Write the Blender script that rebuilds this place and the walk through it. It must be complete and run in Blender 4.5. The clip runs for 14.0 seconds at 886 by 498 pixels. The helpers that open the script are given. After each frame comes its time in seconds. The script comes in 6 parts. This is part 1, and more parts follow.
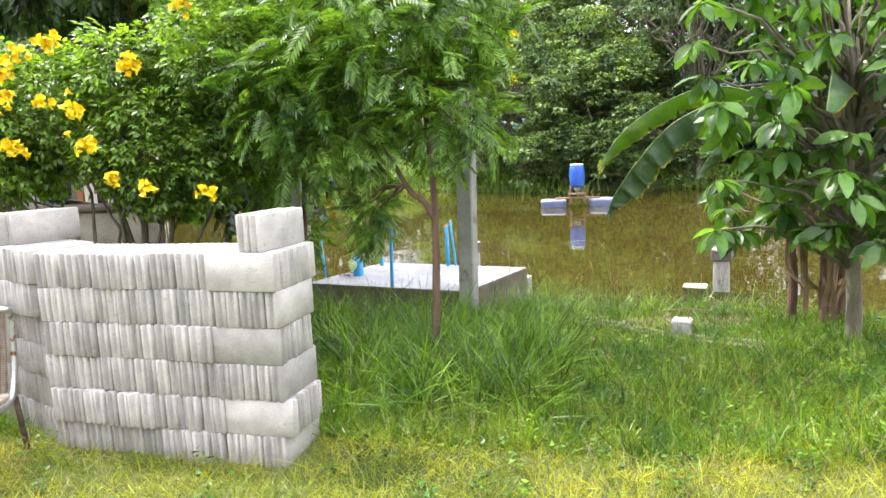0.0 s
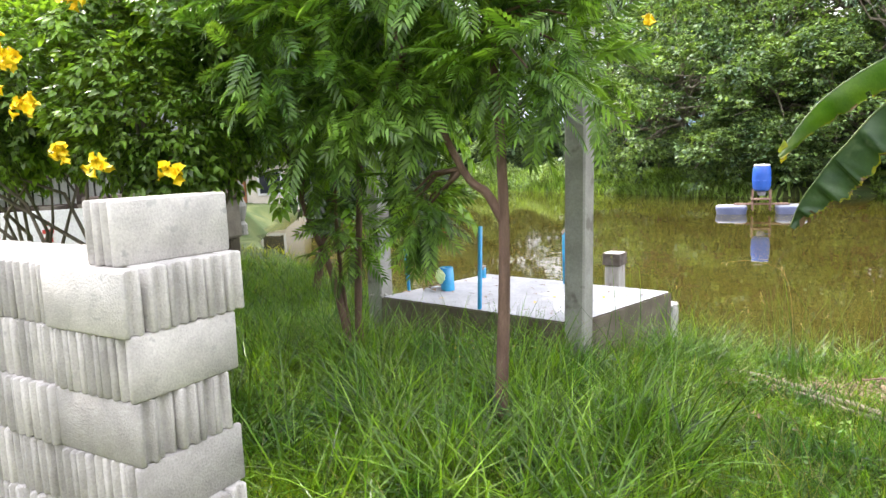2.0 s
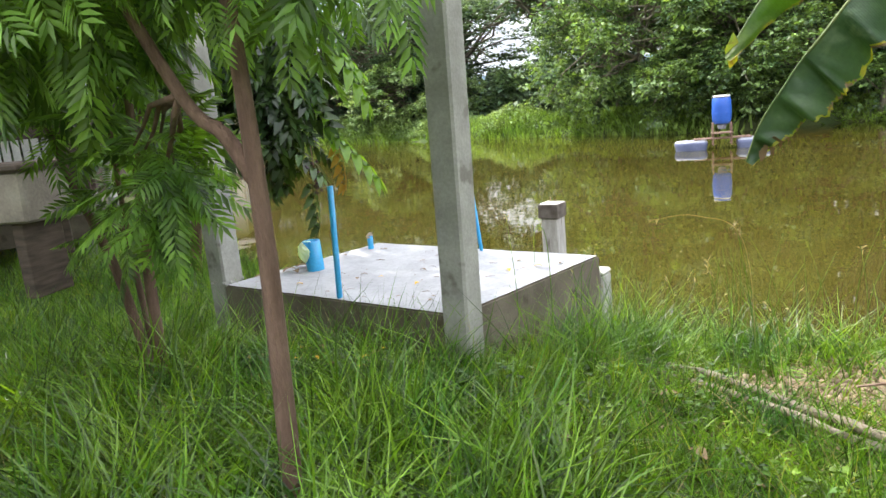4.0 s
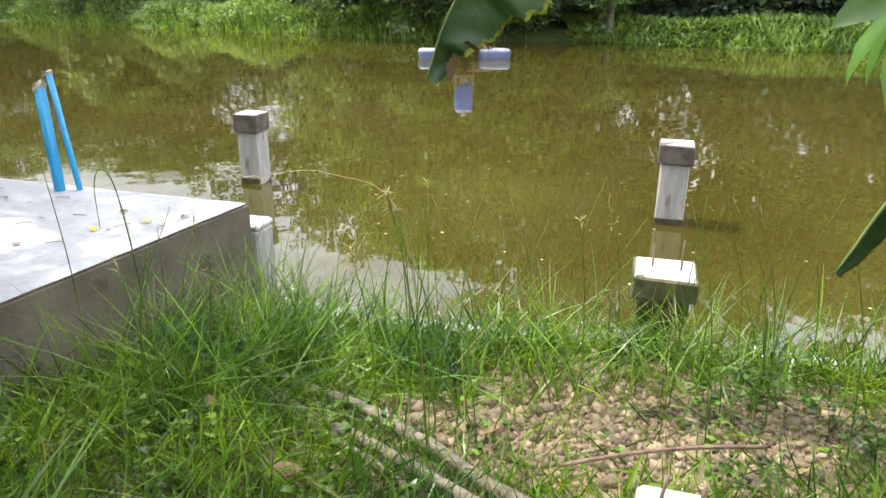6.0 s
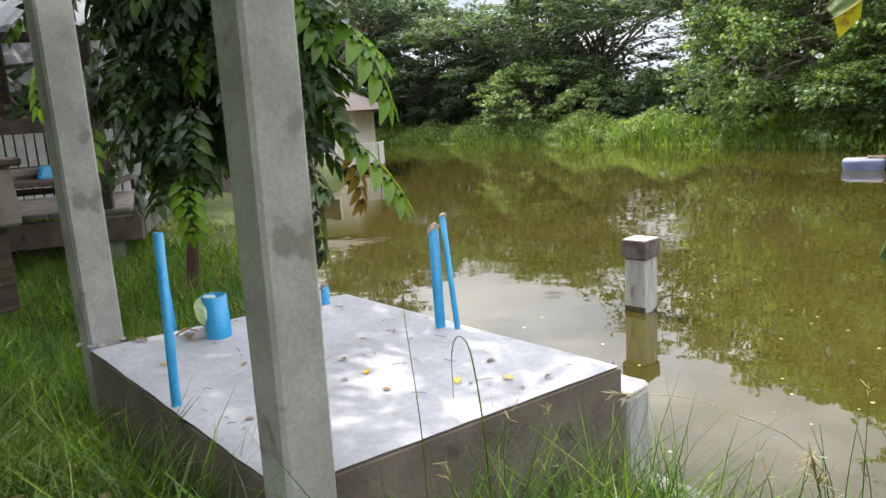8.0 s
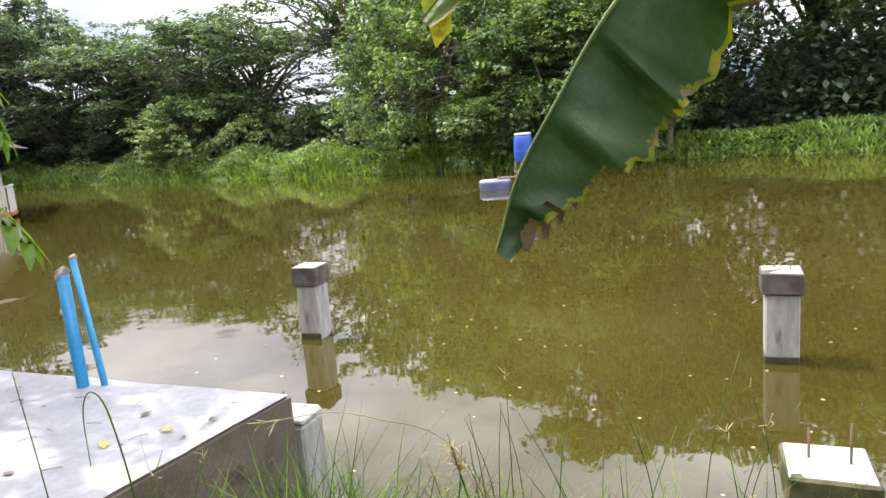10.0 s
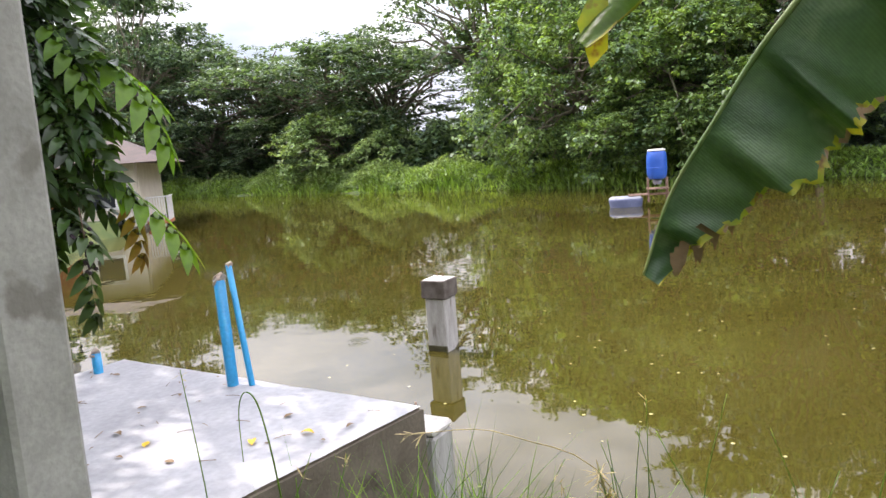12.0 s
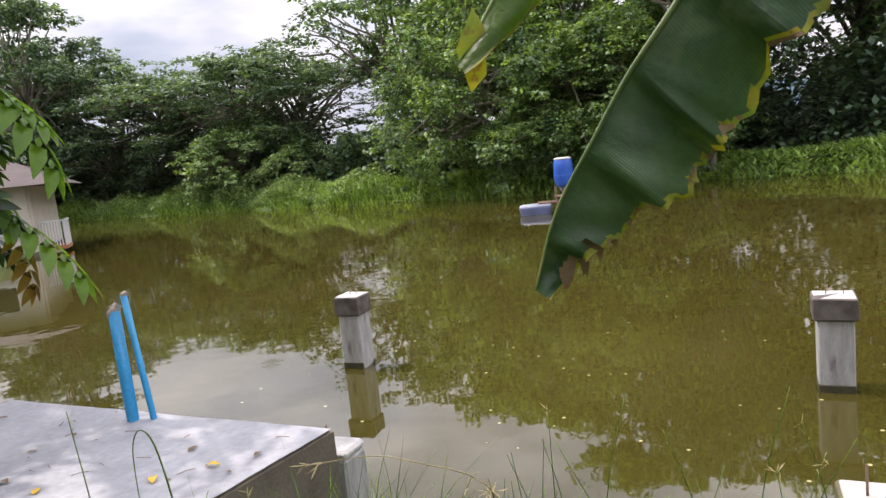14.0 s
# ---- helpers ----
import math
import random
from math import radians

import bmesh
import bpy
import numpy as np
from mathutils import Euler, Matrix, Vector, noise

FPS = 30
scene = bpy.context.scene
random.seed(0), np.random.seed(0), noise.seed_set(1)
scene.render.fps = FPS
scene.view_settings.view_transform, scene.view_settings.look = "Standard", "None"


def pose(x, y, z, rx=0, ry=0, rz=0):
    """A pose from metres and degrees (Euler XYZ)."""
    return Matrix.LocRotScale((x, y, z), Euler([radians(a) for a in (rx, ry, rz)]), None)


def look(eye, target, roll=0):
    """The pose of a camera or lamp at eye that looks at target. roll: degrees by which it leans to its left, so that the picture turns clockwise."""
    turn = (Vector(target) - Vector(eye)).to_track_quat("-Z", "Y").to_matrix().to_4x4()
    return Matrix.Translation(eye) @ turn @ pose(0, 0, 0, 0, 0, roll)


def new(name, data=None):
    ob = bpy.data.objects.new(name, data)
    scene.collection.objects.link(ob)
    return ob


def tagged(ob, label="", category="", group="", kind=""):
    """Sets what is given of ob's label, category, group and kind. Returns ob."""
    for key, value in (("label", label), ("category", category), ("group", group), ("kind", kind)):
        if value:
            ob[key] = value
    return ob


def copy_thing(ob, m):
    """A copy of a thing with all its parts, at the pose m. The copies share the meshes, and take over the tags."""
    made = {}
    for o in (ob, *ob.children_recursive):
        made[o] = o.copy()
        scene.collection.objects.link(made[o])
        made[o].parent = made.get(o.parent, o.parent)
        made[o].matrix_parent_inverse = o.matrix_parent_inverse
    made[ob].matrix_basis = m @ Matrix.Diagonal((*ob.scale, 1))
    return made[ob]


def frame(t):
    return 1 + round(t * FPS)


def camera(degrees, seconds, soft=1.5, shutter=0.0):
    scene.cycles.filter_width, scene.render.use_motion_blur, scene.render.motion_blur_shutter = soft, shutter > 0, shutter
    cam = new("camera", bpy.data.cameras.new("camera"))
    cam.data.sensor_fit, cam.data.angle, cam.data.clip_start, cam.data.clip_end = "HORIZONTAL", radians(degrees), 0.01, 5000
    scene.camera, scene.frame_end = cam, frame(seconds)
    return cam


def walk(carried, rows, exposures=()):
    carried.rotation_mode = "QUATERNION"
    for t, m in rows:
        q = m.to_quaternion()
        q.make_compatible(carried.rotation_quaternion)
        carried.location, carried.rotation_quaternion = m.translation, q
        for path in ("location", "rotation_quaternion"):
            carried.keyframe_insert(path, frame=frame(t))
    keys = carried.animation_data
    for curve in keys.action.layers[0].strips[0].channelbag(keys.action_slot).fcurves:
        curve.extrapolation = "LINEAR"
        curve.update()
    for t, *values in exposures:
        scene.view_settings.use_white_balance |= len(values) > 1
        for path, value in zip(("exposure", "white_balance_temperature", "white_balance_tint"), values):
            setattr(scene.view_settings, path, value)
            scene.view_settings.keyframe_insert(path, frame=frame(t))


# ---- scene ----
cam = camera(64.9, 14.0)
PATH = [
    (0, (0.566, -0.029, 2.294), (0.217, 1.918, 2.0), -2.6),
    (0.5, (0.57, 0.401, 2.278), (-0.024, 2.297, 2.048), -2.2),
    (0.6, (0.583, 0.453, 2.259), (-0.028, 2.341, 2.003), -3.4),
    (1, (0.584, 0.81, 2.195), (-0.051, 2.684, 1.901), -0.8),
    (1.5, (0.657, 1.299, 2.137), (-0.018, 3.163, 1.876), -1.9),
    (2, (0.72, 1.774, 2.093), (-0.088, 3.583, 1.824), -2.1),
    (2.1, (0.712, 1.883, 2.095), (-0.1, 3.689, 1.812), -2.4),
    (2.2, (0.69, 1.981, 2.072), (-0.104, 3.795, 1.791), -2.2),
    (4.3, (0.875, 3.481, 1.927), (0.149, 5.281, 1.443), -6.3),
    (4.5, (0.9, 3.58, 1.931), (0.137, 5.334, 1.344), -8.7),
    (5, (0.895, 4.004, 1.885), (0.315, 5.818, 1.274), -5.5),
    (5.5, (0.941, 4.375, 1.845), (0.535, 6.21, 1.161), -4.9),
    (5.7, (0.985, 4.501, 1.812), (0.59, 6.353, 1.17), -4.1),
    (6, (1.069, 4.776, 1.784), (1.007, 6.649, 1.085), 0.3),
    (6.5, (1.017, 5.041, 1.793), (0.926, 6.951, 1.204), -4.5),
    (7, (0.98, 5.212, 1.815), (0.322, 7.028, 1.297), -5.7),
    (7.5, (0.982, 5.302, 1.843), (-0.096, 6.93, 1.409), -3.6),
    (8, (0.984, 5.226, 1.876), (-0.112, 6.856, 1.501), -3.7),
    (8.5, (1.031, 5.34, 1.825), (0.509, 7.235, 1.458), -4.5),
    (8.7, (1.042, 5.384, 1.82), (0.727, 7.321, 1.434), -3.6),
    (10.8, (1.02, 5.301, 1.83), (0.773, 7.258, 1.499), -4.7),
    (11, (1.024, 5.333, 1.831), (0.735, 7.284, 1.499), -4.2),
    (11.5, (0.997, 5.312, 1.832), (0.58, 7.242, 1.517), -3.4),
    (12, (0.986, 5.317, 1.836), (0.391, 7.206, 1.559), -4.5),
    (12.5, (0.989, 5.309, 1.837), (0.309, 7.172, 1.58), -4.5),
    (13, (1.003, 5.325, 1.838), (0.403, 7.213, 1.562), -4.8),
    (13.5, (1.026, 5.333, 1.847), (0.569, 7.257, 1.55), -5.3),
    (14, (1.036, 5.325, 1.855), (0.673, 7.274, 1.589), -6.0),
]
walk(cam, [(t, look(eye, target, roll)) for t, eye, target, roll in PATH],
     [(0, 0.72, 6500, 16), (2.2, 0.66, 6500, 16), (4.5, 0.52, 6500, 11), (5.5, 0.45, 6500, 11), (6.5, 0.2, 6500, 13), (7.5, 0.02, 6500, 13), (8.5, 0.2, 6500, 16), (12.5, 0.2, 6500, 20), (14, -0.33, 6500, 21)])


# ---- world and sun ----
world = bpy.data.worlds.new("world")
scene.world = world
world.use_nodes = True
SUN_EL, SUN_AZ = radians(56), radians(-72)   # azimuth from +y towards +x
wn, wl = world.node_tree.nodes, world.node_tree.links
bg = wn["Background"]
sky = wn.new("ShaderNodeTexSky")
sky.sky_type, sky.sun_disc, sky.sun_elevation, sky.sun_rotation = "NISHITA", False, SUN_EL, SUN_AZ
tc, mp, nz = wn.new("ShaderNodeTexCoord"), wn.new("ShaderNodeMapping"), wn.new("ShaderNodeTexNoise")
mp.inputs["Scale"].default_value = (1.0, 1.0, 2.6)
nz.inputs["Scale"].default_value, nz.inputs["Detail"].default_value = 2.6, 6
rp, mx = wn.new("ShaderNodeValToRGB"), wn.new("ShaderNodeMix")
rp.color_ramp.elements[0].position, rp.color_ramp.elements[1].position = 0.36, 0.56
rp.color_ramp.elements[0].color, rp.color_ramp.elements[1].color = (0.45, 0.45, 0.45, 1), (1, 1, 1, 1)
mx.data_type = "RGBA"
# clouds: grey bases and bright tops, dimmer towards the horizon
n2, r2c, sepw, mrw, mulw = wn.new("ShaderNodeTexNoise"), wn.new("ShaderNodeValToRGB"), wn.new("ShaderNodeSeparateXYZ"), wn.new("ShaderNodeMapRange"), wn.new("ShaderNodeVectorMath")
n2.inputs["Scale"].default_value, n2.inputs["Detail"].default_value = 4.5, 7
r2c.color_ramp.elements[0].position, r2c.color_ramp.elements[1].position = 0.38, 0.62
r2c.color_ramp.elements[0].color, r2c.color_ramp.elements[1].color = (0.66, 0.72, 0.82, 1), (1, 1, 1, 1)
wl.new(mp.outputs["Vector"], n2.inputs["Vector"])
wl.new(n2.outputs["Fac"], r2c.inputs["Fac"])
wl.new(tc.outputs["Generated"], sepw.inputs["Vector"])
mrw.inputs["From Min"].default_value, mrw.inputs["From Max"].default_value = 0.12, 0.50
mrw.inputs["To Min"].default_value, mrw.inputs["To Max"].default_value = 12.8, 37.0
wl.new(sepw.outputs["Z"], mrw.inputs["Value"])
mulw.operation = "SCALE"
wl.new(r2c.outputs["Color"], mulw.inputs[0])
wl.new(mrw.outputs["Result"], mulw.inputs["Scale"])
wl.new(mulw.outputs["Vector"], mx.inputs["B"])
wl.new(tc.outputs["Generated"], mp.inputs["Vector"])
wl.new(mp.outputs["Vector"], nz.inputs["Vector"])
wl.new(nz.outputs["Fac"], rp.inputs["Fac"])
wl.new(rp.outputs["Color"], mx.inputs["Factor"])
wl.new(sky.outputs["Color"], mx.inputs["A"])
wl.new(mx.outputs["Result"], bg.inputs["Color"])
bg.inputs["Strength"].default_value = 0.10

sun_data = bpy.data.lights.new("sun", "SUN")
sun_data.energy, sun_data.angle, sun_data.color = 4.2, radians(0.6), (1.0, 0.95, 0.86)
sun = new("sun", sun_data)
to_sun = Vector((math.sin(SUN_AZ) * math.cos(SUN_EL), math.cos(SUN_AZ) * math.cos(SUN_EL), math.sin(SUN_EL)))
sun.matrix_world = look(to_sun * 30, (0, 0, 0))


# ---- materials ----
def material(name, c1, c2, scale=6.0, rough=0.8, bump=0.3, fine=60.0, metal=0.0, spots=None, rand=0.0, leaf=0.0, stretch=(1, 1, 1),
             bump_scale=None, dist=0.01, island=True, coords="Object"):
    """Two-scale procedural surface: broad mixing of two colours, fine grain, bump; rand varies brightness by piece."""
    m = bpy.data.materials.new(name)
    m.use_nodes = True
    n, l = m.node_tree.nodes, m.node_tree.links
    p = n["Principled BSDF"]
    co, ma = n.new("ShaderNodeTexCoord"), n.new("ShaderNodeMapping")
    ma.inputs["Scale"].default_value = stretch
    src_co = n.new("ShaderNodeNewGeometry").outputs["Position"] if coords == "World" else co.outputs[coords]
    l.new(src_co, ma.inputs["Vector"])
    big, small = n.new("ShaderNodeTexNoise"), n.new("ShaderNodeTexNoise")
    big.inputs["Scale"].default_value, big.inputs["Detail"].default_value = scale, 5
    small.inputs["Scale"].default_value, small.inputs["Detail"].default_value = fine, 3
    for t in (big, small):
        l.new(ma.outputs["Vector"], t.inputs["Vector"])
    r = n.new("ShaderNodeValToRGB")
    r.color_ramp.elements[0].position, r.color_ramp.elements[1].position = 0.35, 0.65
    r.color_ramp.elements[0].color, r.color_ramp.elements[1].color = (*c1, 1), (*c2, 1)
    l.new(big.outputs["Fac"], r.inputs["Fac"])
    hv = n.new("ShaderNodeHueSaturation")
    l.new(r.outputs["Color"], hv.inputs["Color"])
    mr = n.new("ShaderNodeMapRange")
    mr.inputs["To Min"].default_value, mr.inputs["To Max"].default_value = 0.75, 1.25
    l.new(small.outputs["Fac"], mr.inputs["Value"])
    if rand:
        if island:
            g = n.new("ShaderNodeNewGeometry")
            src = g.outputs["Random Per Island"]
        else:
            g = n.new("ShaderNodeObjectInfo")
            src = g.outputs["Random"]
        m2, mu = n.new("ShaderNodeMapRange"), n.new("ShaderNodeMath")
        m2.inputs["To Min"].default_value, m2.inputs["To Max"].default_value = 1 - rand, 1 + rand
        l.new(src, m2.inputs["Value"])
        mu.operation = "MULTIPLY"
        l.new(m2.outputs["Result"], mu.inputs[0])
        l.new(mr.outputs["Result"], mu.inputs[1])
        l.new(mu.outputs["Value"], hv.inputs["Value"])
    else:
        l.new(mr.outputs["Result"], hv.inputs["Value"])
    col = hv.outputs["Color"]
    if spots:
        v, r3, m3 = n.new("ShaderNodeTexNoise"), n.new("ShaderNodeValToRGB"), n.new("ShaderNodeMix")
        v.inputs["Scale"].default_value, v.inputs["Detail"].default_value = spots[1], 4
        r3.color_ramp.elements[0].position, r3.color_ramp.elements[1].position = spots[2], spots[2] + 0.08
        l.new(ma.outputs["Vector"], v.inputs["Vector"])
        l.new(v.outputs["Fac"], r3.inputs["Fac"])
        m3.data_type = "RGBA"
        l.new(r3.outputs["Color"], m3.inputs["Factor"])
        l.new(col, m3.inputs["A"])
        m3.inputs["B"].default_value = (*spots[0], 1)
        col = m3.outputs["Result"]
    l.new(col, p.inputs["Base Color"])
    p.inputs["Roughness"].default_value, p.inputs["Metallic"].default_value = rough, metal
    if bump:
        b, bn = n.new("ShaderNodeBump"), n.new("ShaderNodeTexNoise")
        bn.inputs["Scale"].default_value, bn.inputs["Detail"].default_value = bump_scale or fine, 6
        l.new(ma.outputs["Vector"], bn.inputs["Vector"])
        b.inputs["Strength"].default_value, b.inputs["Distance"].default_value = bump, dist
        l.new(bn.outputs["Fac"], b.inputs["Height"])
        l.new(b.outputs["Normal"], p.inputs["Normal"])
    if leaf:
        tr, ms = n.new("ShaderNodeBsdfTranslucent"), n.new("ShaderNodeMixShader")
        tint = n.new("ShaderNodeMix")
        tint.data_type, tint.blend_type = "RGBA", "MULTIPLY"
        tint.inputs["Factor"].default_value = 1
        tint.inputs["B"].default_value = (1.9, 1.9, 0.6, 1)
        l.new(col, tint.inputs["A"])
        l.new(tint.outputs["Result"], tr.inputs["Color"])
        ms.inputs["Fac"].default_value = leaf
        l.new(p.outputs["BSDF"], ms.inputs[1])
        l.new(tr.outputs["BSDF"], ms.inputs[2])
        l.new(ms.outputs["Shader"], n["Material Output"].inputs["Surface"])
    return m


def turf_ground():
    """Bare soil near the pond's edge that gives way to patchy turf."""
    m = material("soil_and_turf", (0.20, 0.135, 0.085), (0.33, 0.24, 0.16), 3, 0.95, 0.8, 45, spots=((0.10, 0.07, 0.04), 5, 0.6), dist=0.03)
    n, l = m.node_tree.nodes, m.node_tree.links
    p = n["Principled BSDF"]
    col = p.inputs["Base Color"].links[0].from_socket
    g, d, r, no, ad, mixn, turf = (n.new("ShaderNodeNewGeometry"), n.new("ShaderNodeVectorMath"), n.new("ShaderNodeMapRange"), n.new("ShaderNodeTexNoise"),
                                   n.new("ShaderNodeMath"), n.new("ShaderNodeMix"), n.new("ShaderNodeValToRGB"))
    d.operation = "DISTANCE"
    d.inputs[1].default_value = (1.35, 6.75, 0.4)
    l.new(g.outputs["Position"], d.inputs[0])
    no.inputs["Scale"].default_value, no.inputs["Detail"].default_value = 0.9, 6
    l.new(g.outputs["Position"], no.inputs["Vector"])
    ad.operation = "MULTIPLY_ADD"
    ad.inputs[1].default_value = 2.5
    l.new(no.outputs["Fac"], ad.inputs[0])
    l.new(d.outputs["Value"], ad.inputs[2])
    r.inputs["From Min"].default_value, r.inputs["From Max"].default_value = 1.9, 2.8
    l.new(ad.outputs["Value"], r.inputs["Value"])
    turf.color_ramp.elements[0].position, turf.color_ramp.elements[1].position = 0.35, 0.68
    turf.color_ramp.elements[0].color, turf.color_ramp.elements[1].color = (0.035, 0.070, 0.012, 1), (0.13, 0.15, 0.045, 1)
    l.new(no.outputs["Fac"], turf.inputs["Fac"])
    mixn.data_type = "RGBA"
    l.new(r.outputs["Result"], mixn.inputs["Factor"])
    l.new(col, mixn.inputs["A"])
    l.new(turf.outputs["Color"], mixn.inputs["B"])
    l.new(mixn.outputs["Result"], p.inputs["Base Color"])
    return m


